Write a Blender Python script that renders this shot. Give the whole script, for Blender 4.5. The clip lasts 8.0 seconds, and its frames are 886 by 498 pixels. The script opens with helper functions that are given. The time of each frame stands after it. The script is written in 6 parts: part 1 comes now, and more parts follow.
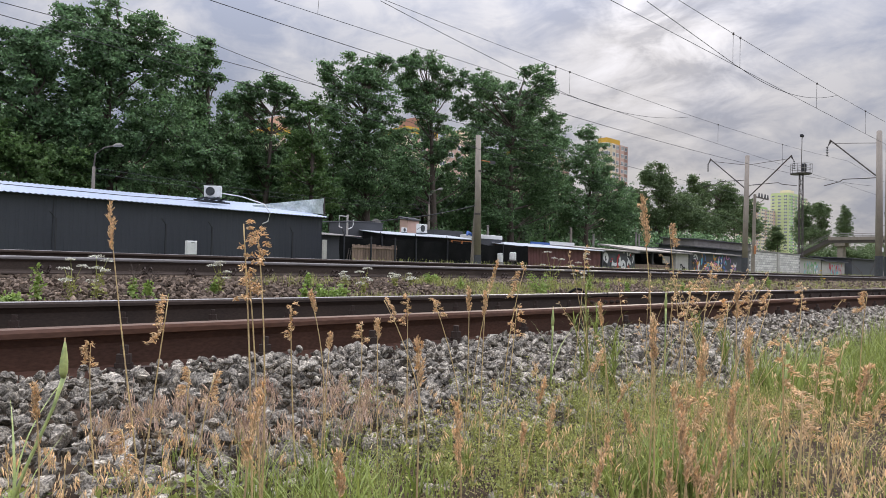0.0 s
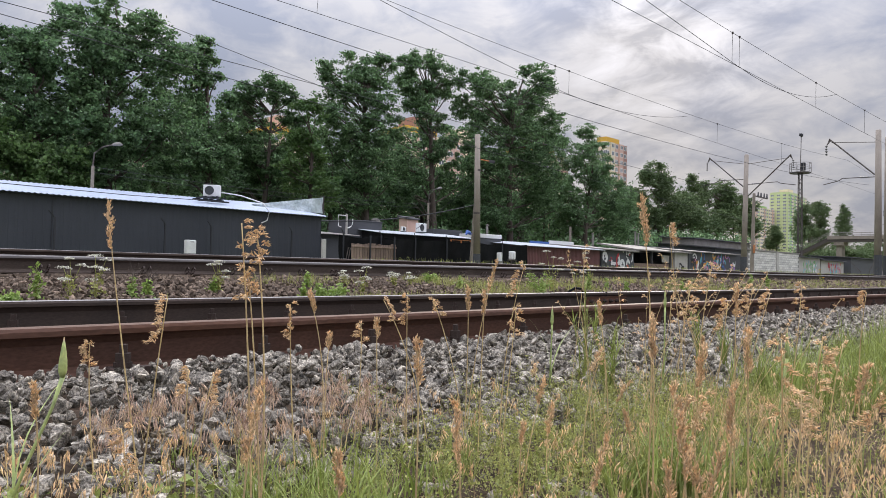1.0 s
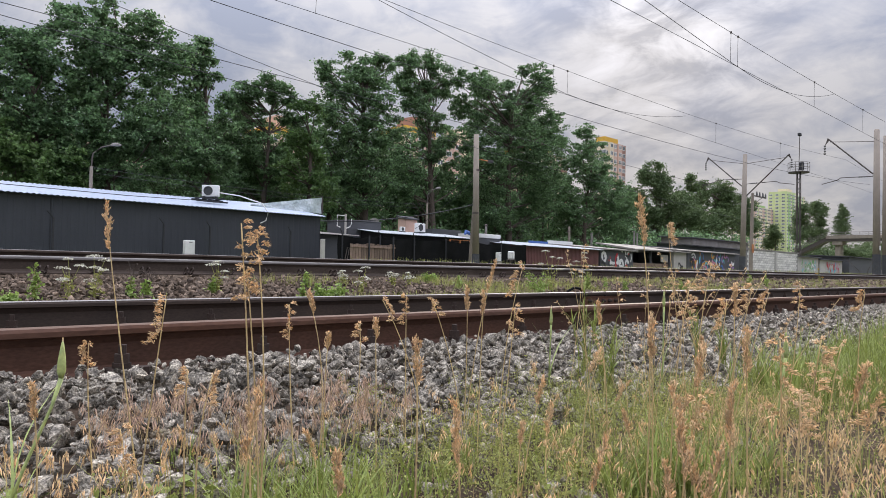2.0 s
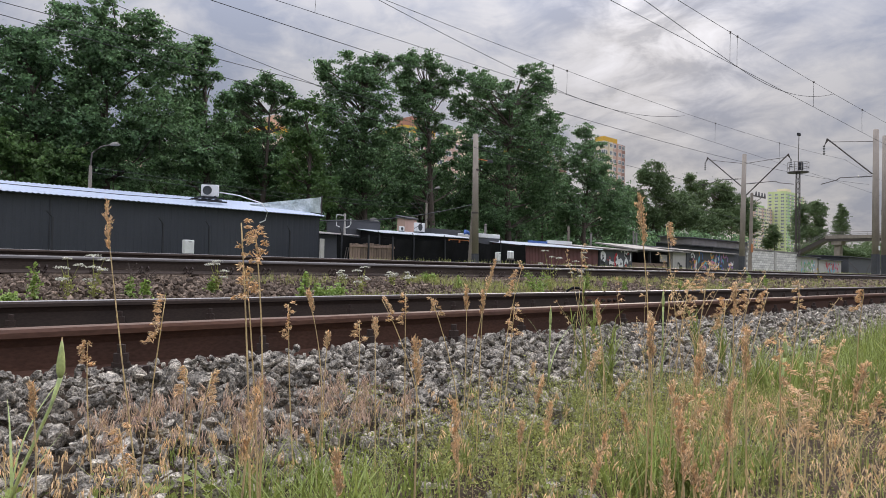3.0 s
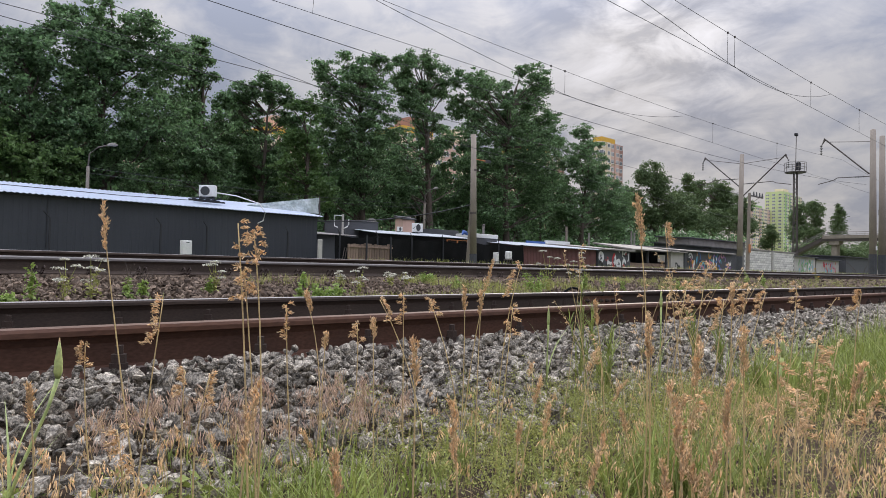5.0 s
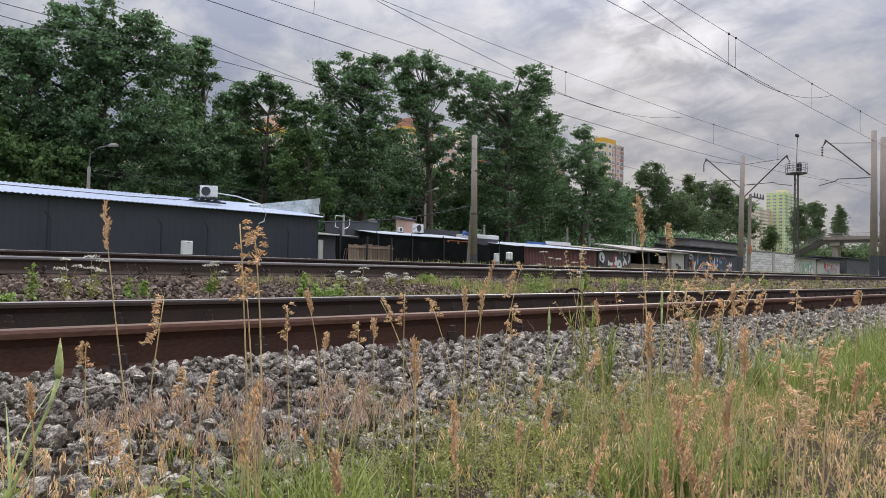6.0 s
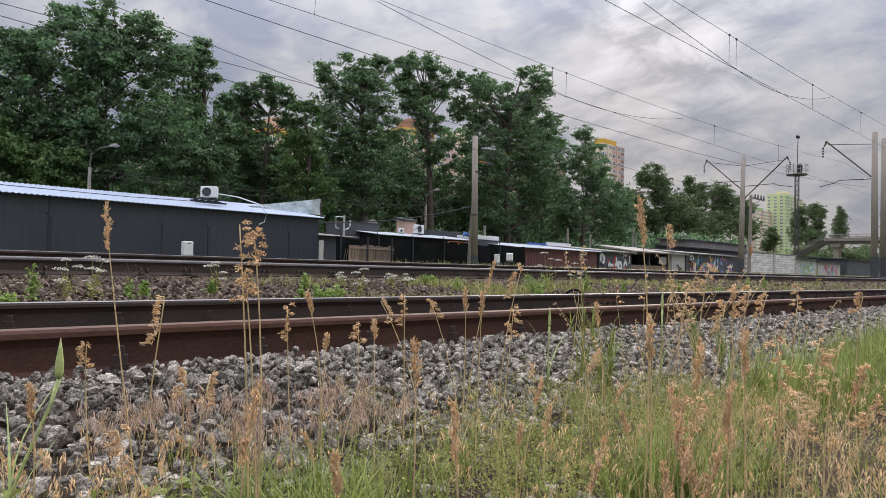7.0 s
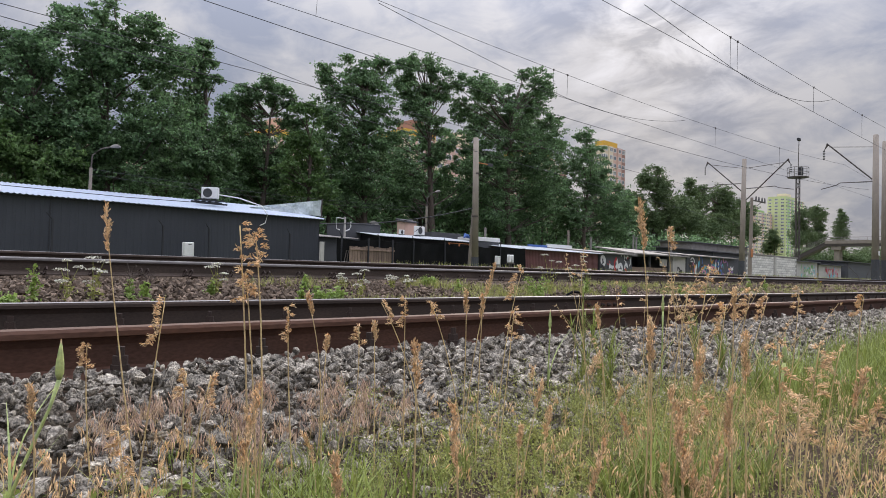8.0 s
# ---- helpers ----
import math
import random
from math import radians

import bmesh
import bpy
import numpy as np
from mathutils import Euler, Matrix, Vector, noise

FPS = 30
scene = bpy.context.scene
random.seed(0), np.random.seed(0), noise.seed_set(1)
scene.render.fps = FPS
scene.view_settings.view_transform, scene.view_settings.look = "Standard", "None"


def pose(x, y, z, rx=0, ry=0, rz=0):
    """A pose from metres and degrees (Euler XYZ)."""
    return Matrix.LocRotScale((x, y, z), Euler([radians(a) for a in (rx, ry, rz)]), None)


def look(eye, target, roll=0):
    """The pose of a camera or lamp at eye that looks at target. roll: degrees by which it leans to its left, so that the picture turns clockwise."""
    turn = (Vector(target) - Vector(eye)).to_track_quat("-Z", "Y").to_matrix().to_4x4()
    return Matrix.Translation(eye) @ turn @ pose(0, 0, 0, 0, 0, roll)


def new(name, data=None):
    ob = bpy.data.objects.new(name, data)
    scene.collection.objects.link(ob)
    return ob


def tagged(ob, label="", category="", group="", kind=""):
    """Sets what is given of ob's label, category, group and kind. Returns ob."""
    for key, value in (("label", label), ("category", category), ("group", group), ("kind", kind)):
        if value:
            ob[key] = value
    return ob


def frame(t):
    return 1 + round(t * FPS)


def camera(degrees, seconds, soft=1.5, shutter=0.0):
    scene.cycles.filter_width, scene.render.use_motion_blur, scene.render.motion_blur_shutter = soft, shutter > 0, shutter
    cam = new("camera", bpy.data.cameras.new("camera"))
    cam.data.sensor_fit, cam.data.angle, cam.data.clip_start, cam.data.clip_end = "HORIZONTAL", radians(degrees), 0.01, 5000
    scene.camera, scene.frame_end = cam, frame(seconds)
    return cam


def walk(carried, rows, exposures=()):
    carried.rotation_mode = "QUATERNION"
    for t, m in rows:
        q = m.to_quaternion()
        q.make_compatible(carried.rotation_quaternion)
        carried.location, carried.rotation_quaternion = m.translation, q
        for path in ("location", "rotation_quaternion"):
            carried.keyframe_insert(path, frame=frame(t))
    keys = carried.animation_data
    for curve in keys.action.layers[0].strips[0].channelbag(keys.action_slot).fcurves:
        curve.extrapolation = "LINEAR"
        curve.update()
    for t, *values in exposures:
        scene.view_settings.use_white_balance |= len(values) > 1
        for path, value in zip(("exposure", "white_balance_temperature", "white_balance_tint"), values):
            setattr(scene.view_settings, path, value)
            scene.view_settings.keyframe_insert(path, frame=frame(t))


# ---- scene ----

# ---- camera: held low by hand beside the track, it only turns a little ----
EYE = Vector((0.0, 0.0, 0.5))


def aim(heading, pitch, roll):
    h, p = radians(heading), radians(pitch)
    way = Vector((math.cos(p) * math.cos(h), math.cos(p) * math.sin(h), math.sin(p)))
    return look(EYE, EYE + way, roll)


cam = camera(66.32, 8.0, soft=0.8)
walk(cam, [
    (0, aim(46.318, 1.688, 1.260)),
    (0.5, aim(46.320, 1.633, 1.287)),
    (1, aim(46.256, 1.616, 1.255)),
    (1.5, aim(46.183, 1.621, 1.180)),
    (3, aim(46.110, 1.591, 1.190)),
    (3.5, aim(46.026, 1.553, 1.175)),
    (4, aim(45.966, 1.567, 1.135)),
    (4.5, aim(45.940, 1.595, 1.114)),
    (6, aim(46.005, 1.681, 1.207)),
    (6.5, aim(46.039, 1.701, 1.225)),
    (7, aim(46.047, 1.754, 1.274)),
    (7.5, aim(46.056, 1.847, 1.356)),
    (8, aim(46.106, 1.886, 1.427)),
], exposures=[(0, 0.0), (1.5, 0.05), (3.0, -0.14), (8.0, -0.14)])

# ---- light: a clouded evening sky, the sun low behind thin cloud ----
SUN_AZ, SUN_EL = radians(28.5), radians(19.5)
world = bpy.data.worlds.new("sky")
scene.world = world
world.use_nodes = True


def sky_nodes(w):
    nt = w.node_tree
    N, L = nt.nodes, nt.links
    N.clear()
    out = N.new("ShaderNodeOutputWorld")
    bg = N.new("ShaderNodeBackground")
    sky = N.new("ShaderNodeTexSky")
    sky.sky_type = "NISHITA"
    sky.sun_disc = False
    sky.sun_elevation = SUN_EL
    sky.sun_rotation = radians(90) - SUN_AZ
    tc = N.new("ShaderNodeTexCoord")
    sep = N.new("ShaderNodeSeparateXYZ")
    L.new(tc.outputs["Generated"], sep.inputs[0])

    def m(op, a, b=None, c=None, clamp=False):
        n = N.new("ShaderNodeMath")
        n.operation, n.use_clamp = op, clamp
        for i, v in enumerate((a, b, c)):
            if v is None:
                continue
            if isinstance(v, (int, float)):
                n.inputs[i].default_value = v
            else:
                L.new(v, n.inputs[i])
        return n.outputs[0]

    z = m("MAXIMUM", sep.outputs[2], 0.0)
    div = m("ADD", z, 0.34)
    comb = N.new("ShaderNodeCombineXYZ")
    L.new(m("DIVIDE", sep.outputs[0], div), comb.inputs[0])
    L.new(m("DIVIDE", sep.outputs[1], div), comb.inputs[1])
    big = N.new("ShaderNodeTexNoise")
    big.inputs["Scale"].default_value = 2.3
    big.inputs["Detail"].default_value = 7.0
    big.inputs["Roughness"].default_value = 0.55
    big.inputs["Distortion"].default_value = 0.35
    shift = N.new("ShaderNodeMapping")
    shift.inputs["Location"].default_value = (3.1, 0.7, 0.0)
    shift.inputs["Rotation"].default_value = (0, 0, 0.5)
    shift.inputs["Scale"].default_value = (1.25, 1.0, 1.0)
    L.new(comb.outputs[0], shift.inputs[0])
    L.new(shift.outputs[0], big.inputs["Vector"])
    # glow of the hidden sun
    dot = N.new("ShaderNodeVectorMath")
    dot.operation = "DOT_PRODUCT"
    L.new(tc.outputs["Generated"], dot.inputs[0])
    dot.inputs[1].default_value = (math.cos(SUN_EL) * math.cos(SUN_AZ), math.cos(SUN_EL) * math.sin(SUN_AZ), math.sin(SUN_EL))
    near = m("MAXIMUM", dot.outputs["Value"], 0.0)
    glow = m("POWER", near, 120.0)
    wide = m("POWER", near, 9.0)
    # finer streaks of broken cloud
    streak = N.new("ShaderNodeTexNoise")
    streak.inputs["Scale"].default_value = 6.5
    streak.inputs["Detail"].default_value = 8.0
    streak.inputs["Roughness"].default_value = 0.6
    streak.inputs["Distortion"].default_value = 0.5
    along = N.new("ShaderNodeMapping")
    along.inputs["Location"].default_value = (1.7, 4.2, 0.0)
    along.inputs["Rotation"].default_value = (0, 0, 0.75)
    along.inputs["Scale"].default_value = (1.0, 0.85, 1.0)
    L.new(comb.outputs[0], along.inputs[0])
    L.new(along.outputs[0], streak.inputs["Vector"])
    ramp = N.new("ShaderNodeValToRGB")
    ramp.color_ramp.elements[0].position, ramp.color_ramp.elements[0].color = 0.43, (0.405, 0.44, 0.56, 1)
    ramp.color_ramp.elements[1].position, ramp.color_ramp.elements[1].color = 0.58, (0.68, 0.675, 0.725, 1)
    fac = m("ADD", m("MULTIPLY_ADD", streak.outputs["Fac"], 0.45, m("MULTIPLY", big.outputs["Fac"], 0.62)), m("MULTIPLY_ADD", wide, 0.03, -0.03))
    patch = m("MULTIPLY", m("SUBTRACT", streak.outputs["Fac"], 0.40, clamp=True), 4.6)
    L.new(fac, ramp.inputs[0])
    # cloud cover is brighter overhead than near the horizon
    gain = m("ADD", m("MULTIPLY_ADD", m("POWER", z, 2.45), 6.7, 0.66), m("MULTIPLY", glow, m("MULTIPLY_ADD", patch, 0.60, -0.20)))
    lit = N.new("ShaderNodeMix")
    lit.data_type, lit.blend_type = "RGBA", "MULTIPLY"
    lit.inputs["Factor"].default_value = 1.0
    L.new(ramp.outputs[0], lit.inputs["A"])
    L.new(gain, lit.inputs["B"])
    dim = N.new("ShaderNodeMix")
    dim.data_type, dim.blend_type = "RGBA", "MULTIPLY"
    dim.inputs["Factor"].default_value = 1.0
    L.new(sky.outputs[0], dim.inputs["A"])
    dim.inputs["B"].default_value = (0.08, 0.08, 0.08, 1)
    mix = N.new("ShaderNodeMix")
    mix.data_type = "RGBA"
    mix.inputs["Factor"].default_value = 0.95
    L.new(dim.outputs["Result"], mix.inputs["A"])
    L.new(lit.outputs["Result"], mix.inputs["B"])
    L.new(mix.outputs["Result"], bg.inputs[0])
    bg.inputs[1].default_value = 1.0
    L.new(bg.outputs[0], out.inputs[0])


sky_nodes(world)
sun = new("sun", bpy.data.lights.new("sun", "SUN"))
sun.data.energy, sun.data.angle, sun.data.color = 2.3, radians(18), (1.0, 0.90, 0.77)
sun.matrix_world = look((0, 0, 60), Vector((0, 0, 60)) - Vector((math.cos(SUN_EL) * math.cos(SUN_AZ), math.cos(SUN_EL) * math.sin(SUN_AZ), math.sin(SUN_EL))))


# ---- materials ----
def material(name, base, rough=0.8, metal=0.0, var=0.25, scale=8.0, fine=60.0, bump=0.3, dist=0.01, second=None, amount=0.5, rand=0.0, island=False, translucent=0.0, spec=0.5, stretch=(1, 1, 1)):
    """A surface with colour variation at two scales, an optional second colour in patches, and relief."""
    mat = bpy.data.materials.new(name)
    mat.use_nodes = True
    nt = mat.node_tree
    N, L = nt.nodes, nt.links
    b = N["Principled BSDF"]
    b.inputs["Roughness"].default_value = rough
    b.inputs["Metallic"].default_value = metal
    b.inputs["Specular IOR Level"].default_value = spec
    tc = N.new("ShaderNodeTexCoord")
    mp = N.new("ShaderNodeMapping")
    mp.inputs["Scale"].default_value = stretch
    L.new(tc.outputs["Object"], mp.inputs[0])

    def noise_tex(s, detail=4.0):
        n = N.new("ShaderNodeTexNoise")
        n.inputs["Scale"].default_value, n.inputs["Detail"].default_value = s, detail
        L.new(mp.outputs[0], n.inputs["Vector"])
        return n.outputs["Fac"]

    n1, n2 = noise_tex(scale), noise_tex(fine, 3.0)
    col = N.new("ShaderNodeMix")
    col.data_type = "RGBA"
    s2 = second or tuple(c * (1 - var) for c in base)
    col.inputs["A"].default_value = (*base, 1)
    col.inputs["B"].default_value = (*s2, 1)
    mr = N.new("ShaderNodeMapRange")
    mr.inputs["From Min"].default_value, mr.inputs["From Max"].default_value = 0.5 - 0.28 * (1.2 - amount), 0.5 + 0.28 * (1.2 - amount)
    mr.inputs["To Max"].default_value = min(1.0, amount * 2)
    L.new(n1, mr.inputs["Value"])
    L.new(mr.outputs[0], col.inputs["Factor"])
    grain = N.new("ShaderNodeMapRange")
    grain.inputs["From Min"].default_value, grain.inputs["From Max"].default_value = 0.25, 0.75
    grain.inputs["To Min"].default_value, grain.inputs["To Max"].default_value = 1 - var, 1 + var
    L.new(n2, grain.inputs["Value"])
    shade = grain.outputs[0]
    if rand > 0:
        src = N.new("ShaderNodeNewGeometry").outputs["Random Per Island"] if island else N.new("ShaderNodeObjectInfo").outputs["Random"]
        r = N.new("ShaderNodeMapRange")
        r.inputs["To Min"].default_value, r.inputs["To Max"].default_value = 1 - rand, 1 + rand
        L.new(src, r.inputs["Value"])
        mul = N.new("ShaderNodeMath")
        mul.operation = "MULTIPLY"
        L.new(shade, mul.inputs[0]), L.new(r.outputs[0], mul.inputs[1])
        shade = mul.outputs[0]
    fin = N.new("ShaderNodeMix")
    fin.data_type, fin.blend_type = "RGBA", "MULTIPLY"
    fin.inputs["Factor"].default_value = 1.0
    L.new(col.outputs["Result"], fin.inputs["A"])
    L.new(shade, fin.inputs["B"])
    L.new(fin.outputs["Result"], b.inputs["Base Color"])
    if bump > 0:
        bp = N.new("ShaderNodeBump")
        bp.inputs["Strength"].default_value, bp.inputs["Distance"].default_value = bump, dist
        L.new(n2, bp.inputs["Height"])
        L.new(bp.outputs[0], b.inputs["Normal"])
    if translucent > 0:
        tr = N.new("ShaderNodeBsdfTranslucent")
        L.new(fin.outputs["Result"], tr.inputs[0])
        ms = N.new("ShaderNodeMixShader")
        ms.inputs[0].default_value = translucent
        L.new(b.outputs[0], ms.inputs[1]), L.new(tr.outputs[0], ms.inputs[2])
        L.new(ms.outputs[0], N["Material Output"].inputs["Surface"])
    return mat


M_SOIL = material("soil", (0.070, 0.050, 0.036), 0.95, var=0.35, scale=3, fine=45, bump=0.6, dist=0.02, second=(0.042, 0.032, 0.023), spec=0.05)
M_FARGROUND = material("far_ground", (0.13, 0.13, 0.07), 0.95, var=0.3, scale=0.5, fine=9, bump=0.5, dist=0.05, second=(0.09, 0.12, 0.04))
M_STONE = material("granite_ballast", (0.44, 0.395, 0.325), 0.9, spec=0.25, var=0.8, scale=42, fine=190, bump=1.0, dist=0.008, second=(0.075, 0.068, 0.06), amount=0.60, rand=0.40, island=True)
M_STONE_ONE = material("granite_stone", (0.44, 0.395, 0.325), 0.9, spec=0.25, var=0.8, scale=2.2, fine=8.5, bump=1.0, dist=0.008, second=(0.075, 0.068, 0.06), amount=0.60, rand=0.40)
M_STONE_DARK = material("rusty_ballast", (0.215, 0.162, 0.122), 0.95, spec=0.15, var=0.35, scale=20, fine=110, bump=0.6, dist=0.006, second=(0.06, 0.046, 0.038), rand=0.5, island=True)
M_RUST = material("rusty_rail_steel", (0.085, 0.042, 0.028), 0.8, 0.0, spec=0.2, var=0.28, scale=5, fine=120, bump=0.25, dist=0.003, second=(0.055, 0.030, 0.022), stretch=(0.4, 1, 1))
M_RUST_HEAD = material("rail_head_side", (0.092, 0.044, 0.027), 0.75, 0.0, var=0.25, scale=6, fine=90, bump=0.2, dist=0.002, spec=0.2, second=(0.105, 0.058, 0.043), stretch=(0.3, 1, 1))
M_TREAD = material("polished_tread", (0.28, 0.265, 0.255), 0.6, 0.3, var=0.15, scale=4, fine=80, bump=0.05, dist=0.001, stretch=(0.1, 1, 1))
M_TREAD_RUST = material("rusty_tread", (0.135, 0.085, 0.062), 0.7, 0.0, spec=0.25, var=0.2, scale=4, fine=80, bump=0.1, dist=0.001, stretch=(0.1, 1, 1))
M_DARKRAIL = material("dark_rail_steel", (0.062, 0.044, 0.035), 0.75, 0.1, var=0.25, scale=5, fine=110, bump=0.2, dist=0.003, second=(0.042, 0.032, 0.027), spec=0.3, stretch=(0.4, 1, 1))
M_GREYRAIL = material("weathered_rail_steel", (0.075, 0.056, 0.046), 0.75, 0.0, spec=0.2, var=0.25, scale=6, fine=90, bump=0.2, dist=0.003, second=(0.05, 0.038, 0.031), stretch=(0.4, 1, 1))
M_GREYHEAD = material("greyed_rail_head", (0.20, 0.185, 0.18), 0.6, 0.1, var=0.15, scale=6, fine=90, bump=0.1, dist=0.002, stretch=(0.2, 1, 1))
M_BOLT = material("rusty_bolt", (0.048, 0.030, 0.023), 0.75, 0.2, var=0.3, scale=60, fine=250, bump=0.3, dist=0.002)
M_SLEEPER = material("weathered_concrete_sleeper", (0.22, 0.205, 0.19), 0.9, var=0.25, scale=12, fine=120, bump=0.4, dist=0.004)
M_DARKWALL = material("anthracite_panel", (0.028, 0.032, 0.042), 0.55, 0.0, var=0.12, scale=0.6, fine=20, bump=0.05, dist=0.002, second=(0.034, 0.038, 0.048))
M_ROOFBLUE = material("galvanised_roof", (0.47, 0.53, 0.64), 0.42, 0.25, var=0.07, scale=1.2, fine=25, bump=0.05, dist=0.002)
M_FOIL = material("clear_film", (0.62, 0.68, 0.70), 0.18, 0.0, var=0.2, scale=2.2, fine=9, bump=0.8, dist=0.06, second=(0.40, 0.47, 0.47))
M_WHITE = material("white_plastic", (0.70, 0.70, 0.69), 0.5, var=0.08, scale=9, fine=60, bump=0.05)
M_FANDARK = material("fan_grille", (0.06, 0.065, 0.07), 0.6, var=0.2, scale=20, fine=90, bump=0.1)
M_BLACKNET = material("black_netting", (0.008, 0.009, 0.009), 0.85, var=0.3, scale=1.5, fine=80, bump=0.3, dist=0.01, second=(0.014, 0.014, 0.014), spec=0.04)
M_POSTDARK = material("dark_steel_post", (0.035, 0.037, 0.042), 0.6, 0.3, var=0.2, scale=20, fine=90, bump=0.1)
M_WOOD = material("grey_brown_boards", (0.22, 0.155, 0.115), 0.85, var=0.3, scale=4, fine=60, bump=0.4, dist=0.004, second=(0.14, 0.10, 0.08), rand=0.3, stretch=(6, 6, 0.6))
M_CONCRETE = material("pole_concrete", (0.275, 0.238, 0.198), 0.9, var=0.15, scale=2.5, fine=60, bump=0.2, dist=0.004, second=(0.215, 0.185, 0.155), stretch=(1, 1, 0.5))
M_TAR = material("dark_pole_base", (0.055, 0.058, 0.065), 0.8, var=0.2, scale=6, fine=50, bump=0.1)
M_STEEL = material("dull_mast_steel", (0.10, 0.085, 0.078), 0.6, 0.4, var=0.2, scale=10, fine=60, bump=0.1)
M_WIRE = material("dark_wire", (0.035, 0.036, 0.04), 0.7, 0.0, var=0.1, scale=1, fine=5, bump=0.0)
M_INSUL = material("insulator_glaze", (0.10, 0.10, 0.105), 0.3, var=0.1, scale=20, fine=60, bump=0.0)
M_ASBESTOS = material("grey_corrugated_sheet", (0.27, 0.255, 0.24), 0.85, var=0.15, scale=1.2, fine=20, bump=0.2, second=(0.18, 0.165, 0.15))
M_LIGHTROOF = material("pale_metal_roof", (0.42, 0.45, 0.48), 0.5, 0.15, var=0.1, scale=1.0, fine=20, bump=0.05)
M_REDSHED = material("maroon_corrugated", (0.145, 0.058, 0.055), 0.7, var=0.2, scale=1.5, fine=25, bump=0.1, second=(0.105, 0.045, 0.042))
M_DARKROOF = material("tarred_felt", (0.085, 0.085, 0.092), 0.85, var=0.2, scale=1.0, fine=20, bump=0.2)
M_PLASTER = material("pale_plaster", (0.46, 0.44, 0.41), 0.9, var=0.12, scale=1.5, fine=25, bump=0.15, second=(0.36, 0.345, 0.32))
M_BRICKW = material("whitewashed_brick", (0.66, 0.645, 0.62), 0.9, var=0.18, scale=3, fine=40, bump=0.3, second=(0.54, 0.52, 0.49), rand=0.18)
M_MORTAR = material("grey_mortar", (0.25, 0.24, 0.23), 0.95, var=0.15, scale=4, fine=40, bump=0.2)
# Near-black with the shade of openings put into the colour; also a black shed's walls.
M_BLACKWALL_SHADE = material("black_wall_and_shade", (0.02, 0.02, 0.022), 0.9, var=0.3, scale=1, fine=8, bump=0.0)
M_GREYWALL = material("dark_grey_cladding", (0.075, 0.078, 0.088), 0.7, var=0.12, scale=1, fine=15, bump=0.1)
M_BLUE = material("blue_tarp", (0.05, 0.12, 0.36), 0.6, var=0.15, scale=4, fine=20, bump=0.3)
M_ORANGE = material("orange_frame", (0.45, 0.17, 0.06), 0.7, var=0.15, scale=8, fine=40, bump=0.1)
M_BARK = material("oak_bark", (0.085, 0.065, 0.052), 0.95, var=0.35, scale=3, fine=22, bump=0.8, dist=0.03, second=(0.085, 0.068, 0.055), stretch=(3, 3, 0.7))
M_LEAF = material("oak_leaves", (0.150, 0.248, 0.106), 0.48, var=0.22, scale=0.45, fine=4, bump=0.0, second=(0.102, 0.180, 0.082), rand=0.65, island=True, translucent=0.38, spec=0.5)
M_LEAF_L = material("light_leaves", (0.135, 0.215, 0.065), 0.55, var=0.22, scale=0.5, fine=4, bump=0.0, second=(0.075, 0.145, 0.045), rand=0.45, island=True, translucent=0.42, spec=0.5)
M_LEAF_D = material("distant_leaves", (0.145, 0.20, 0.085), 0.6, var=0.22, scale=0.3, fine=3, bump=0.0, second=(0.10, 0.15, 0.068), rand=0.4, island=True, translucent=0.25, spec=0.3)
M_PINK = material("salmon_panels", (0.62, 0.42, 0.35), 0.85, var=0.08, scale=0.2, fine=2, bump=0.0)
M_CREAM = material("cream_panels", (0.74, 0.63, 0.47), 0.85, var=0.08, scale=0.2, fine=2, bump=0.0)
M_BROWNP = material("brown_panels", (0.33, 0.19, 0.155), 0.85, var=0.08, scale=0.2, fine=2, bump=0.0)
M_YELLOW = material("yellow_panels", (0.72, 0.42, 0.06), 0.8, var=0.08, scale=0.2, fine=2, bump=0.0)
M_GREENP = material("green_panels", (0.36, 0.56, 0.22), 0.85, var=0.08, scale=0.2, fine=2, bump=0.0)
M_LIMEP = material("pale_lime_panels", (0.56, 0.63, 0.33), 0.85, var=0.08, scale=0.2, fine=2, bump=0.0)
M_WINDOW = material("window_glass", (0.16, 0.18, 0.21), 0.15, var=0.3, scale=0.4, fine=1, bump=0.0, rand=0.5)
M_STRAW = material("dry_straw", (0.70, 0.55, 0.27), 0.8, var=0.2, scale=25, fine=180, bump=0.0, second=(0.42, 0.31, 0.18), rand=0.25, island=True, translucent=0.25)
M_SEED = material("tan_seed_heads", (0.84, 0.66, 0.42), 0.85, var=0.25, scale=40, fine=300, bump=0.0, second=(0.69, 0.52, 0.32), rand=0.3, island=True, translucent=0.4)
M_PURPLE = material("purplish_brome", (0.47, 0.33, 0.275), 0.85, var=0.25, scale=30, fine=250, bump=0.0, second=(0.62, 0.47, 0.32), rand=0.35, island=True, translucent=0.25)
M_GREEN = material("green_blades", (0.185, 0.245, 0.050), 0.6, var=0.2, scale=12, fine=90, bump=0.0, second=(0.27, 0.305, 0.085), rand=0.35, island=True, translucent=0.3)
M_WEED = material("fresh_weed_leaves", (0.255, 0.35, 0.085), 0.55, var=0.2, scale=12, fine=90, bump=0.0, second=(0.19, 0.285, 0.065), rand=0.35, island=True, translucent=0.35)
M_HERB = material("grey_green_herb", (0.34, 0.345, 0.105), 0.7, var=0.25, scale=14, fine=120, bump=0.0, second=(0.24, 0.265, 0.08), rand=0.4, island=True, translucent=0.3)
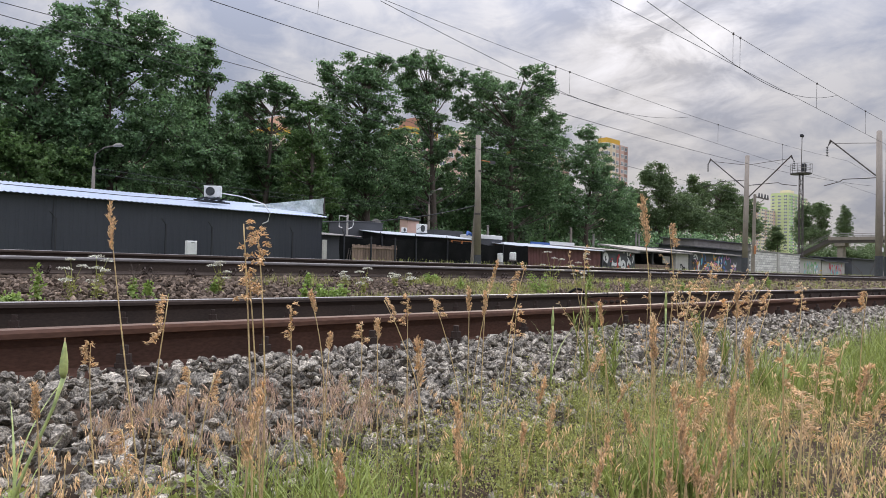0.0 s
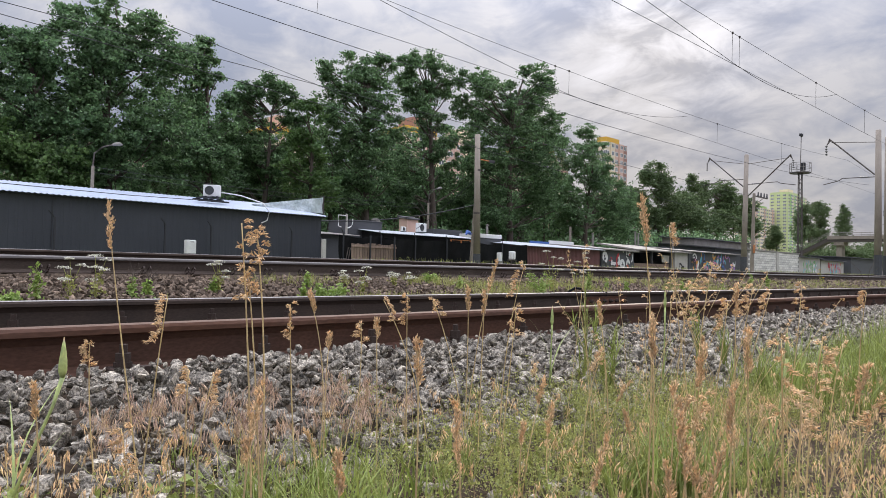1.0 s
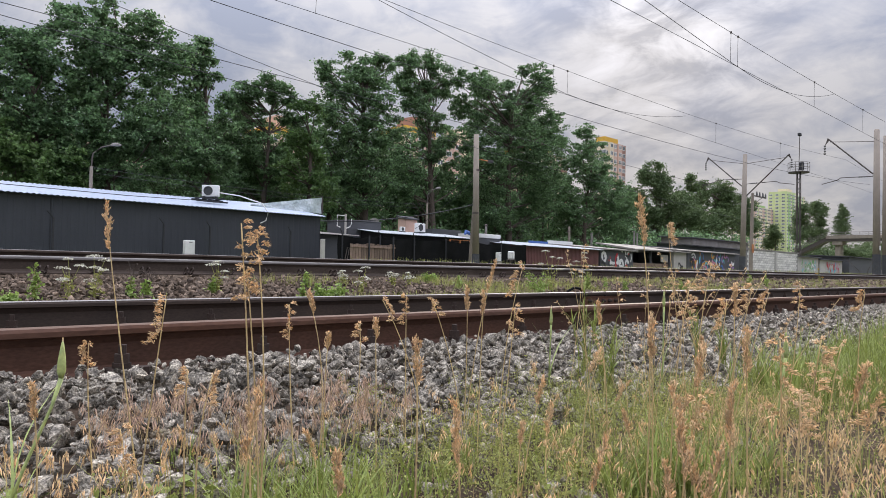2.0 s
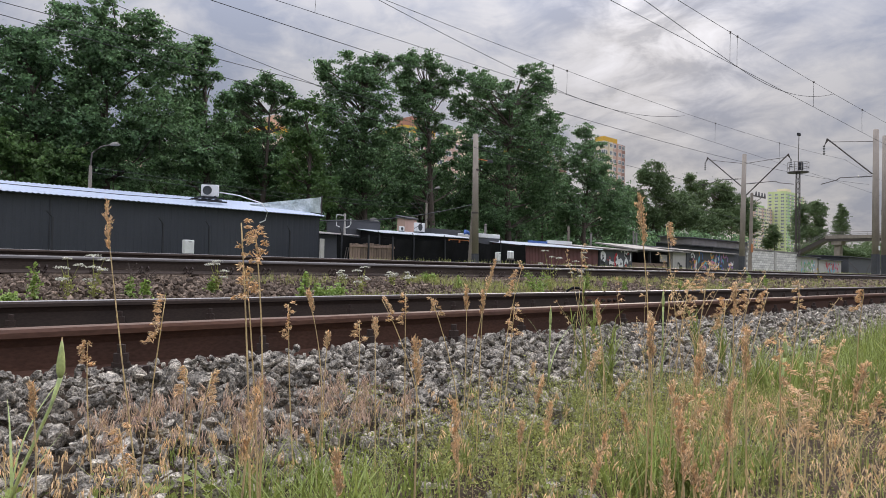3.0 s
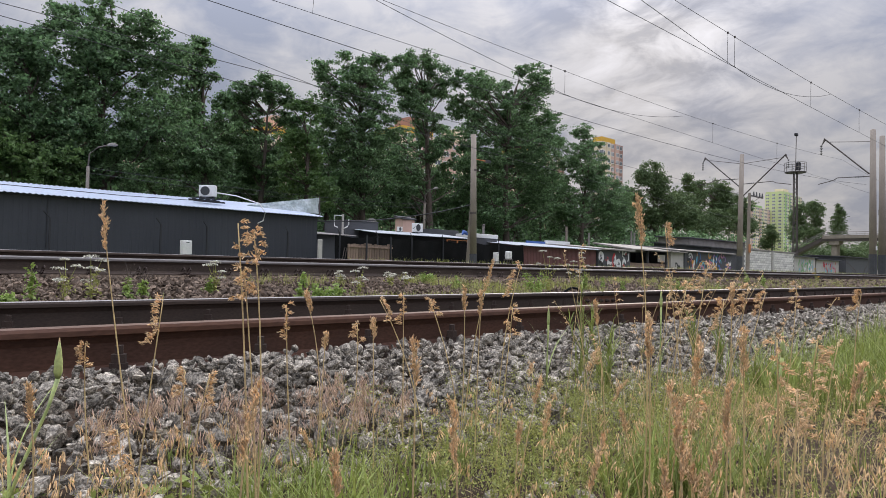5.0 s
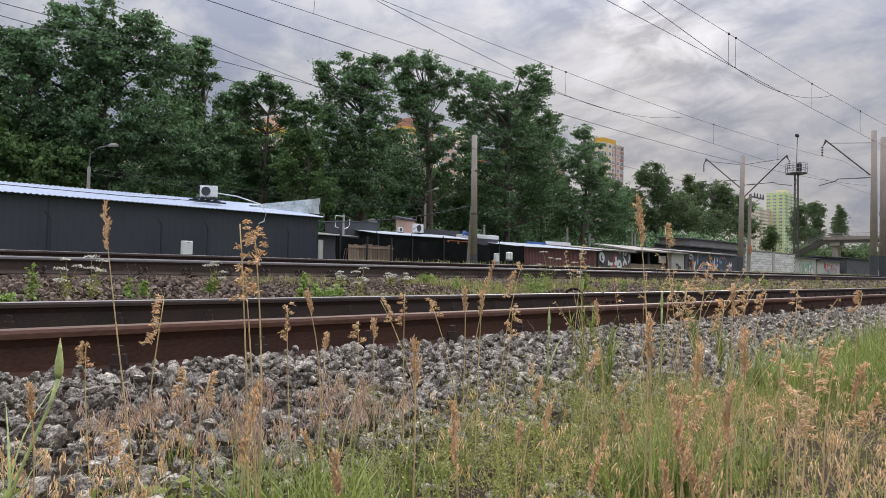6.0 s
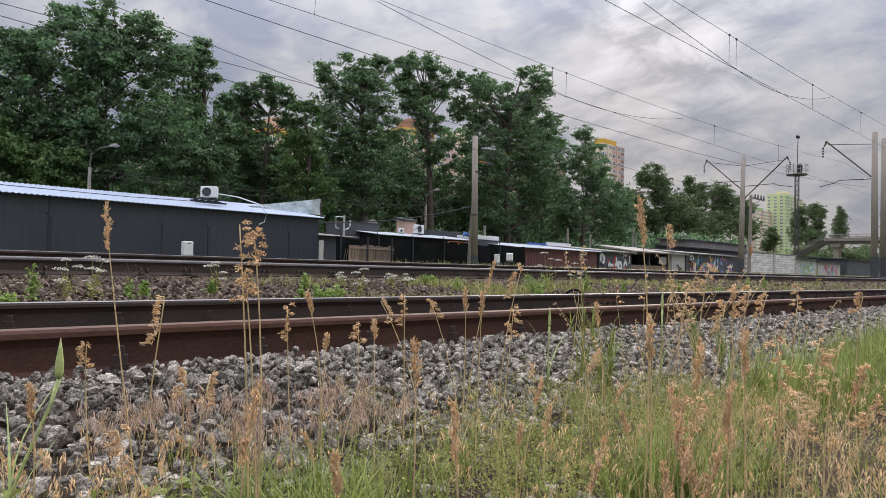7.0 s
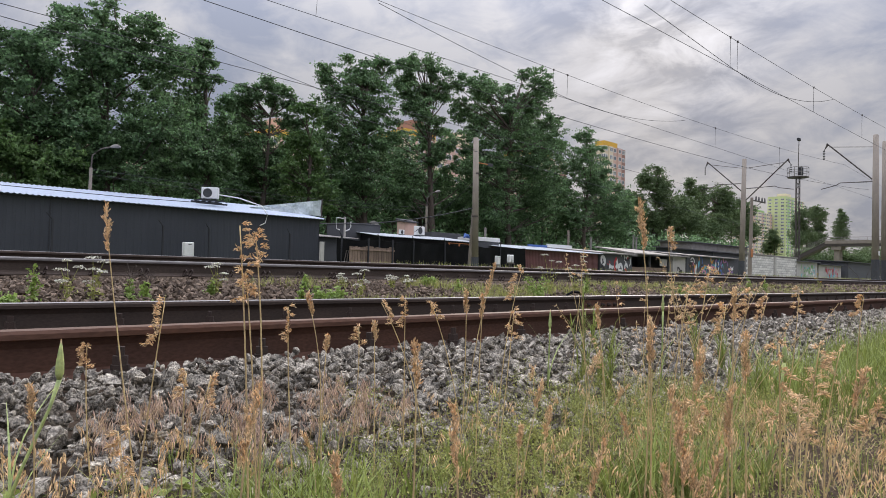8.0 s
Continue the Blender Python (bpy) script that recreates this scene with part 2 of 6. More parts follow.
M_BUD = material("green_bud", (0.50, 0.56, 0.20), 0.6, var=0.15, scale=60, fine=200, bump=0.1, second=(0.30, 0.38, 0.16), translucent=0.15)
M_UMBEL = material("white_umbel", (0.68, 0.67, 0.56), 0.8, var=0.2, scale=60, fine=200, bump=0.0, rand=0.2, island=True)
M_PAINT = {n: material("spray_paint_" + n, c, 0.6, var=0.12, scale=6, fine=40, bump=0.0) for n, c in
           {"red": (0.42, 0.03, 0.04), "white": (0.68, 0.68, 0.68), "black": (0.02, 0.02, 0.022), "orange": (0.62, 0.30, 0.05), "blue": (0.05, 0.14, 0.42),
            "cyan": (0.12, 0.42, 0.52), "violet": (0.30, 0.16, 0.42), "green": (0.14, 0.36, 0.12), "pink": (0.56, 0.22, 0.34)}.items()}


# ---- mesh helpers ----
class Geo:
    """Collects faces for one mesh."""

    def __init__(self):
        self.v, self.f = [], []

    def add(self, v, f):
        n = len(self.v)
        self.v += [tuple(p) for p in v]
        self.f += [tuple(i + n for i in q) for q in f]
        return self

    def box(self, x0, x1, y0, y1, z0, z1, b=0.0, m=None):
        """A box, its edges cut back by b on all sides when b > 0."""
        if b <= 0:
            v = [(x, y, z) for x in (x0, x1) for y in (y0, y1) for z in (z0, z1)]
            f = [(0, 1, 3, 2), (4, 6, 7, 5), (0, 4, 5, 1), (2, 3, 7, 6), (0, 2, 6, 4), (1, 5, 7, 3)]
        else:
            v, f, idx = [], [], {}
            X, Y, Z = (x0, x1), (y0, y1), (z0, z1)
            for i in range(2):
                for j in range(2):
                    for k in range(2):
                        sx, sy, sz = 1 - 2 * i, 1 - 2 * j, 1 - 2 * k
                        for a, d in enumerate(((0, b, b), (b, 0, b), (b, b, 0))):
                            idx[i, j, k, a] = len(v)
                            v.append((X[i] + sx * d[0], Y[j] + sy * d[1], Z[k] + sz * d[2]))
            for i in range(2):
                f.append(tuple(idx[i, j, k, 0] for j, k in ((0, 0), (1, 0), (1, 1), (0, 1))))
                f.append(tuple(idx[j, i, k, 1] for j, k in ((0, 0), (1, 0), (1, 1), (0, 1))))
                f.append(tuple(idx[j, k, i, 2] for j, k in ((0, 0), (1, 0), (1, 1), (0, 1))))
                for j in range(2):
                    f.append((idx[0, i, j, 1], idx[1, i, j, 1], idx[1, i, j, 2], idx[0, i, j, 2]))
                    f.append((idx[i, 0, j, 0], idx[i, 1, j, 0], idx[i, 1, j, 2], idx[i, 0, j, 2]))
                    f.append((idx[i, j, 0, 0], idx[i, j, 1, 0], idx[i, j, 1, 1], idx[i, j, 0, 1]))
                    for k in range(2):
                        f.append(tuple(idx[i, j, k, a] for a in range(3)))
        if m is not None:
            v = [m @ Vector(p) for p in v]
        return self.add(v, f)

    def tube(self, pts, r, n=6):
        """A tube along pts; r is one radius or one for each point."""
        pts = [Vector(p) for p in pts]
        rs = r if isinstance(r, (list, tuple)) else [r] * len(pts)
        v, f = [], []
        for i, p in enumerate(pts):
            d = (pts[min(i + 1, len(pts) - 1)] - pts[max(i - 1, 0)]).normalized()
            a = d.cross(Vector((0, 0, 1)) if abs(d.z) < 0.9 else Vector((1, 0, 0))).normalized()
            c = d.cross(a)
            for k in range(n):
                t = 2 * math.pi * k / n
                v.append(p + (a * math.cos(t) + c * math.sin(t)) * rs[i])
        for i in range(len(pts) - 1):
            for k in range(n):
                f.append((i * n + k, i * n + (k + 1) % n, (i + 1) * n + (k + 1) % n, (i + 1) * n + k))
        f.append(tuple(range(n - 1, -1, -1)))
        f.append(tuple(range((len(pts) - 1) * n, len(pts) * n)))
        return self.add(v, f)

    def extrude(self, prof, axis, a, b):
        """A closed outline, given across the axis 'x' (y, z) or 'y' (x, z), drawn from a to b."""
        n = len(prof)
        put = (lambda t, p: (t, p[0], p[1])) if axis == "x" else (lambda t, p: (p[0], t, p[1]))
        v = [put(a, p) for p in prof] + [put(b, p) for p in prof]
        f = [(i, (i + 1) % n, n + (i + 1) % n, n + i) for i in range(n)] + [tuple(range(n - 1, -1, -1)), tuple(range(n, 2 * n))]
        return self.add(v, f)

    def mesh(self, name, mat, smooth=False):
        me = bpy.data.meshes.new(name)
        me.from_pydata(self.v, [], self.f)
        me.materials.append(mat)
        bm = bmesh.new()
        bm.from_mesh(me)
        bmesh.ops.recalc_face_normals(bm, faces=bm.faces)
        for q in bm.faces:
            q.smooth = smooth
        bm.to_mesh(me)
        bm.free()
        return me


def part(name, geo, mat, parent=None, label="", smooth=False):
    ob = new(name, geo if isinstance(geo, bpy.types.Mesh) else geo.mesh(name, mat, smooth))
    if parent is not None:
        ob.parent = parent
    return tagged(ob, label)


def thing(name, x, y, z, label, category, group="", kind="", rz=0.0):
    ob = new(name)
    ob.matrix_basis = pose(x, y, z, 0, 0, rz)
    ob.empty_display_size = 0.1
    return tagged(ob, label, category, group, kind)


def np_mesh(name, v, f, mat, smooth=False):
    """A mesh from arrays: v (n, 3), f (m, k) with one k for all faces."""
    me = bpy.data.meshes.new(name)
    v, f = np.asarray(v, np.float32), np.asarray(f, np.int32)
    m, k = f.shape
    me.vertices.add(len(v))
    me.vertices.foreach_set("co", v.ravel())
    me.loops.add(m * k)
    me.loops.foreach_set("vertex_index", f.ravel())
    me.polygons.add(m)
    me.polygons.foreach_set("loop_start", np.arange(0, m * k, k, dtype=np.int32))
    me.polygons.foreach_set("use_smooth", np.full(m, smooth))
    me.materials.append(mat)
    me.update(calc_edges=True)
    return me


def leaf_quads(rng, centres, size, up=0.35):
    """Small bent leaf faces with random turns at the centres: vertices and quads."""
    n = len(centres)
    nrm = rng.normal(size=(n, 3))
    nrm[:, 2] += up
    nrm /= np.linalg.norm(nrm, axis=1)[:, None]
    a = np.cross(nrm, rng.normal(size=(n, 3)))
    a /= np.linalg.norm(a, axis=1)[:, None]
    b = np.cross(nrm, a)
    s = size * rng.uniform(0.6, 1.35, n)[:, None]
    w = s * rng.uniform(0.55, 0.85, n)[:, None]
    v = np.stack([centres - a * s, centres - b * w + nrm * s * 0.18, centres + a * s, centres + b * w + nrm * s * 0.18], 1)
    return v.reshape(-1, 3), np.arange(4 * n).reshape(n, 4)


def strips(rng, base, height, lean, width, seg=3, curve=0.5):
    """Grass blades: tapered bent strips; arrays for base (n, 3), height, lean (fraction sideways) and width."""
    n = len(base)
    az = rng.uniform(0, 2 * np.pi, n)
    d = np.stack([np.cos(az), np.sin(az), np.zeros(n)], 1)
    side = np.stack([-np.sin(az + rng.normal(0, 0.6, n)), np.cos(az), np.zeros(n)], 1)
    rows = []
    for i in range(seg + 1):
        t = i / seg
        p = base + d * (lean * height * (t * (1 - curve) + t * t * curve))[:, None]
        p[:, 2] += height * (t - 0.35 * curve * lean * t * t)
        w = (width * (1 - t) ** 0.7 * 0.5 + 0.0002)[:, None]
        rows += [p - side * w, p + side * w]
    v = np.stack(rows, 1)
    k = 2 * (seg + 1)
    f = np.concatenate([np.stack([np.arange(n) * k + 2 * i + j for j in (0, 1, 3, 2)], 1) for i in range(seg)], 0)
    return v.reshape(-1, 3), f, rows


def spindles(rng, p, d, length, radius):
    """Seed husks: six-sided spindles from p along d."""
    n = len(p)
    d = d / np.linalg.norm(d, axis=1)[:, None]
    a = np.cross(d, rng.normal(size=(n, 3)))
    a /= np.linalg.norm(a, axis=1)[:, None]
    b = np.cross(d, a)
    L, r = np.broadcast_to(length, n)[:, None], np.broadcast_to(radius, n)[:, None]
    ring = [p + d * L * 0.38 + (a * math.cos(t) + b * math.sin(t)) * r for t in (0, 2.094, 4.189)]
    v = np.stack([p, *ring, p + d * L], 1)
    tri = np.array([(0, 1, 2), (0, 2, 3), (0, 3, 1), (4, 2, 1), (4, 3, 2), (4, 1, 3)])
    f = (np.arange(n)[:, None, None] * 5 + tri[None]).reshape(-1, 3)
    return v.reshape(-1, 3), f


def join(pieces):
    vs, fs, n = [], [], 0
    for v, f in pieces:
        vs.append(v)
        fs.append(f + n)
        n += len(v)
    return np.concatenate(vs), np.concatenate(fs)


# ---- ground, ballast and tracks ----
PROFILE = [(-400, -0.1), (-3, -0.02), (0.9, 0.0), (1.35, 0.02), (1.8, 0.075), (2.1, 0.11), (2.35, 0.12), (4.4, 0.08), (5.0, 0.09), (5.6, 0.16), (6.9, 0.285), (7.4, 0.30), (10.0, 0.42), (11.5, 0.45), (26, 0.5), (4000, 0.5)]
RAIL_Z, FAR_Z, FAR_Z2 = 0.28, 0.54, 0.62
Y1, Y2, Y3, Y4 = 2.51, 4.11, 7.80, 9.40


def ground_z(y):
    return float(np.interp(y, [p[0] for p in PROFILE], [p[1] for p in PROFILE]))


def ground():
    ys = sorted({p[0] for p in PROFILE} | set(np.arange(-2, 6, 0.1).round(2)) | {-150, -50, -20, -8, 15, 20, 35, 60, 120, 300, 900})
    xs = sorted(set(np.arange(-3, 12, 0.1).round(2)) | {-3000, -800, -200, -60, -20, -8, 14, 17, 21, 26, 34, 45, 60, 90, 150, 260, 500, 1200, 4000})
    v, f = [], []
    for y in ys:
        for x in xs:
            near = 1.0 if (-3 <= x < 12 and -2 < y < 6) else 0.0
            v.append((x, y, ground_z(y) + near * 0.02 * noise.noise((x * 1.7, y * 1.7, 0.3)) - (0.02 if 1.2 < y < 7.4 else 0)))
    n = len(xs)
    for j in range(len(ys) - 1):
        for i in range(n - 1):
            f.append((j * n + i, j * n + i + 1, (j + 1) * n + i + 1, (j + 1) * n + i))
    me = np_mesh("ground", v, f, M_SOIL, True)
    me.materials.append(M_FARGROUND)
    mid = [0.5 * (ys[j] + ys[j + 1]) for j in range(len(ys) - 1) for i in range(n - 1)]
    me.polygons.foreach_set("material_index", [1 if m > 10.5 else 0 for m in mid])
    tagged(new("ground", me), "brown trackside soil rising in banks beyond the rails", "ground", kind="structure")


ground()


def rail_outline(y, top):
    """R65 rail: foot, web and head."""
    h = [(0.075, 0.0), (0.075, 0.011), (0.028, 0.026), (0.010, 0.042), (0.009, 0.118), (0.020, 0.142), (0.0365, 0.149), (0.0372, 0.166), (0.031, 0.177), (0.016, 0.180)]
    return [(y + a, top - 0.18 + z) for a, z in h] + [(y - a, top - 0.18 + z) for a, z in reversed(h)]


def rail(y, top, x0, x1, body, head, label):
    t = thing("rail", x0, y, top - 0.18, label, "rail", "running rails")
    o = rail_outline(0, 0.18)
    L = x1 - x0
    foot = o[:4] + o[-4:]
    web = o[3:6] + o[-6:-3]
    top_part = o[5:-5]
    part("foot", Geo().extrude(foot, "x", 0, L), body, t)
    part("web", Geo().extrude(web, "x", 0, L), body, t)
    ob = part("head", Geo().extrude(top_part, "x", 0, L), head, t)
    me = ob.data
    me.materials.append(M_TREAD_RUST if body is M_RUST else M_TREAD)
    for p in me.polygons:
        if len(p.vertices) == 4 and min(me.vertices[i].co.z for i in p.vertices) > 0.176:
            p.material_index = 1
    return t


rail(Y1, RAIL_Z, -12, 140, M_RUST, M_RUST_HEAD, "rust-brown steel running rail of the nearer track")
rail(Y2, RAIL_Z, -12, 140, M_DARKRAIL, M_DARKRAIL, "rust-brown steel rail bolted on sleepers, nearer track")
rail(Y3, FAR_Z, -12, 140, M_GREYRAIL, M_GREYHEAD, "dark steel rail with greyed head on raised ballast")
rail(Y4, FAR_Z2, -12, 140, M_GREYRAIL, M_GREYRAIL, "dark steel outer rail of the raised track")


# ---- sleepers and fastenings ----
def rail_bolt_mesh():
    """Baseplate shoulder, clip, bolt and nut beside a rail foot (towards -y)."""
    g = Geo()
    g.box(-0.075, 0.075, -0.17, -0.078, -0.012, 0.022, 0.004)
    g.box(-0.045, 0.045, -0.125, -0.045, 0.023, 0.040, 0.004)
    return g


def hex_nut(g, x, y, z0, z1, r):
    v = [(x + r * math.cos(a), y + r * math.sin(a), z) for z in (z0, z1) for a in np.linspace(0, 2 * math.pi, 7)[:-1]]
    return g.add(v, [(i, (i + 1) % 6, 6 + (i + 1) % 6, 6 + i) for i in range(6)] + [tuple(range(6)), tuple(range(6, 12))])


def fastenings():
    plate = rail_bolt_mesh().mesh("baseplate", M_BOLT)
    bolt = Geo()
    bolt.tube([(0, -0.095, 0.041), (0, -0.095, 0.058)], 0.030, 10)
    hex_nut(bolt, 0, -0.095, 0.0585, 0.088, 0.026)
    bolt.tube([(0, -0.095, 0.0885), (0, -0.095, 0.118)], 0.014, 8)
    hex_nut(bolt, 0.052, -0.148, 0.0225, 0.048, 0.024)
    bolt = bolt.mesh("bolt", M_BOLT)
    lower = Geo().box(-0.11, 0.11, -0.19, 0.19, -0.03, -0.0125, 0.004).mesh("pad", M_BOLT)
    sleeper = Geo().extrude([(-1.35, -0.19), (1.35, -0.19), (1.35, -0.035), (0.6, -0.05), (-0.6, -0.05), (-1.35, -0.035)], "x", -0.12, 0.12).mesh("beam", M_SLEEPER)
    spring = Geo()
    for sx in (-0.035, 0.035):
        spring.tube([(sx + 0.012 * math.cos(a), -0.105 + 0.034 * math.sin(a), 0.05 + 0.038 * math.cos(a)) for a in np.linspace(0, 6.2832, 13)], 0.0095, 5)
    spring.tube([(-0.035, -0.08, 0.02), (0, -0.045, 0.026), (0.035, -0.08, 0.02)], 0.009, 5)
    spring = spring.mesh("spring_clip", M_BOLT)
    for k in range(-4, 56):
        x = 1.35 + 0.53 * k
        t = thing("sleeper", x, (Y1 + Y2) / 2, RAIL_Z - 0.18, "weathered concrete sleeper with rusty bolted fastenings", "sleeper", "sleepers of the nearer track")
        part("beam", sleeper, M_SLEEPER, t)
        for y in (Y1, Y2):
            for s in (1, -1):
                ob = part("baseplate", plate, M_BOLT, t)
                ob.matrix_basis = pose(0, y - (Y1 + Y2) / 2, 0, 0, 0, 0 if s == 1 else 180)
                part("bolt", bolt, M_BOLT, ob)
            part("pad", lower, M_BOLT, t).location = (0, y - (Y1 + Y2) / 2, 0)
    tilt = math.degrees(math.atan2(FAR_Z2 - FAR_Z, Y4 - Y3))
    for k in range(-4, 56):
        x = 1.82 + 0.50 * k
        t = thing("sleeper", x, (Y3 + Y4) / 2, (FAR_Z + FAR_Z2) / 2 - 0.18, "dark concrete sleeper with coiled spring clips", "sleeper", "sleepers of the raised track")
        t.matrix_basis = pose(x, (Y3 + Y4) / 2, (FAR_Z + FAR_Z2) / 2 - 0.184, tilt)
        part("beam", sleeper, M_SLEEPER, t)
        for y in (Y3, Y4):
            for s in (1, -1):
                ob = part("spring_clip", spring, M_BOLT, t)
                ob.matrix_basis = pose(0, y - (Y3 + Y4) / 2, 0.004, 0, 0, 0 if s == 1 else 180)


fastenings()


def joint_bar():
    t = thing("rail_joint", 6.37, Y2, RAIL_Z - 0.18, "rusty bolted joint bar clamping the rail ends", "rail joint")
    bar = part("fishplate", Geo().extrude([(-0.026, 0.034), (-0.042, 0.036), (-0.036, 0.06), (-0.034, 0.11), (-0.040, 0.132), (-0.022, 0.133), (-0.014, 0.12), (-0.014, 0.05)], "x", -0.40, 0.40), M_RUST_HEAD, t)
    for x in (-0.32, -0.18, -0.06, 0.06, 0.18, 0.32):
        g = Geo().tube([(x, -0.034, 0.085), (x, -0.058, 0.085)], 0.022, 6)
        g.tube([(x, -0.058, 0.085), (x, -0.078, 0.085)], 0.011, 6)
        part("bolt", g, M_BOLT, bar)
    # Black strip painted for the shade of the gap; the rail itself is unbroken.
    part("rail_gap", Geo().box(-0.004, 0.004, -0.0385, 0.0385, 0.134, 0.1815), M_BLACKWALL_SHADE, t)


joint_bar()


# ---- crushed stone ----
def ico(level):
    bm = bmesh.new()
    bmesh.ops.create_icosphere(bm, subdivisions=level, radius=1.0)
    v = np.array([p.co[:] for p in bm.verts])
    f = np.array([[p.index for p in q.verts] for q in bm.faces])
    bm.free()
    return v, f


def rough_stones(rng, pos, radius, level):
    """Angular stones: spheres cut by random planes, stretched and turned."""
    v0, f0 = ico(level)
    n = len(pos)
    nk = 7
    d = rng.normal(size=(n, nk, 3))
    d /= np.linalg.norm(d, axis=2)[:, :, None]
    off = rng.uniform(0.24, 0.74, (n, nk))
    dots = np.einsum("nkc,vc->nvk", d, v0)
    lim = np.where(dots > 0.05, off[:, None, :] / np.maximum(dots, 0.05), 9.0).min(axis=2)
    lim = np.minimum(lim, 1.2) * rng.uniform(0.96, 1.04, lim.shape) * 1.32
    v = v0[None] * lim[:, :, None] * rng.uniform(0.62, 1.30, (n, 1, 3))
    q = rng.normal(size=(n, 4))
    q /= np.linalg.norm(q, axis=1)[:, None]
    w, x, y, z = q.T
    R = np.stack([1 - 2 * (y * y + z * z), 2 * (x * y - z * w), 2 * (x * z + y * w), 2 * (x * y + z * w), 1 - 2 * (x * x + z * z), 2 * (y * z - x * w),
                  2 * (x * z - y * w), 2 * (y * z + x * w), 1 - 2 * (x * x + y * y)], 1).reshape(n, 3, 3)
    v = np.einsum("nij,nvj->nvi", R, v) * radius[:, None, None] + pos[:, None]
    f = (np.arange(n)[:, None, None] * len(v0) + f0[None]).reshape(-1, 3)
    return v.reshape(-1, 3), f


def field(rng, x0, x1, y0, y1, step, lift):
    xs, ys = np.meshgrid(np.arange(x0, x1, step), np.arange(y0, y1, step))
    p = np.stack([xs.ravel(), ys.ravel()], 1) + rng.uniform(-0.5, 0.5, (xs.size, 2)) * step
    z = np.interp(p[:, 1], [a for a, _ in PROFILE], [b for _, b in PROFILE]) + rng.uniform(lift[0], lift[1], len(p))
    return np.column_stack([p, z])


def ballast():
    rng = np.random.default_rng(5)
    t = thing("ballast", 0, 0, 0, "grey crushed granite ballast beside the near rail", "ballast", kind="structure")
    pieces = []
    low = field(rng, -0.3, 4.6, 1.30, 2.47, 0.036, (-0.026, -0.004))
    pieces.append(rough_stones(rng, low, rng.uniform(0.012, 0.022, len(low)), 1))
    topl = field(rng, -0.3, 4.6, 1.30, 2.44, 0.036, (-0.006, 0.036))
    near = (topl[:, 0] > 0.25) & (topl[:, 0] < 1.30) & (topl[:, 1] > 1.75)
    single = topl[near][:300]
    rest = np.concatenate([topl[near][300:], topl[~near]])
    pieces.append(rough_stones(rng, rest, rng.uniform(0.22, 1.0, len(rest)) ** 1.4 * 0.0235, 2))
    mid = field(rng, 4.6, 15, 1.5, 2.47, 0.05, (-0.012, 0.03))
    pieces.append(rough_stones(rng, mid, rng.uniform(0.014, 0.028, len(mid)), 1))
    far = field(rng, 15, 45, 1.6, 2.47, 0.13, (-0.02, 0.03))
    pieces.append(rough_stones(rng, far, rng.uniform(0.05, 0.085, len(far)), 1))
    more = field(rng, -9, -0.3, 1.30, 2.47, 0.055, (-0.012, 0.03))
    pieces.append(rough_stones(rng, more, rng.uniform(0.014, 0.028, len(more)), 1))
    loose = np.column_stack([rng.uniform(0.2, 6, 500), rng.uniform(0.75, 1.4, 500), rng.uniform(0.0, 0.02, 500)])
    pieces.append(rough_stones(rng, loose, rng.uniform(0.008, 0.024, 500), 1))
    ob = part("loose_stone_bed", np_mesh("loose_stone_bed", *join(pieces), M_STONE), M_STONE, t)
    ob["kind"] = "stuff"
    shapes = []
    for k in range(24):
        v, f = rough_stones(rng, np.zeros((1, 3)), np.ones(1), 2)
        shapes.append(np_mesh("stone", v, f, M_STONE_ONE))
    for i, p in enumerate(single):
        ob = part("stone", shapes[i % 24], M_STONE_ONE, t)
        s = rng.uniform(0.25, 1.0) ** 1.4 * 0.0235
        ob.matrix_basis = pose(*p, *rng.uniform(0, 360, 3)) @ Matrix.Diagonal((s, s, s, 1))
    # darker stone under and between the tracks
    d = thing("dark_ballast", 0, 0, 0, "rust-stained brown ballast between the two tracks", "ballast", kind="structure")
    a = field(rng, -0.5, 14, 4.25, 7.62, 0.055, (-0.012, 0.026))
    b = field(rng, 14, 46, 4.3, 7.62, 0.15, (-0.02, 0.035))
    c = field(rng, 0.2, 14, 2.6, 4.0, 0.07, (-0.03, 0.0))
    e = field(rng, -0.5, 20, 7.95, 9.25, 0.09, (-0.05, -0.01))
    h = np.concatenate([field(rng, -9, -0.5, 4.25, 7.62, 0.09, (-0.012, 0.026)), field(rng, -9, 0.2, 2.6, 4.0, 0.09, (-0.03, 0.0))])
    pieces = [rough_stones(rng, h, rng.uniform(0.022, 0.046, len(h)), 1), rough_stones(rng, a, rng.uniform(0.014, 0.034, len(a)), 1), rough_stones(rng, b, rng.uniform(0.045, 0.085, len(b)), 1),
              rough_stones(rng, c, rng.uniform(0.022, 0.04, len(c)), 1), rough_stones(rng, e, rng.uniform(0.03, 0.06, len(e)), 1)]
    ob = part("loose_stone_bed", np_mesh("loose_stone_bed", *join(pieces), M_STONE_DARK), M_STONE_DARK, d)
    ob["kind"] = "stuff"


ballast()


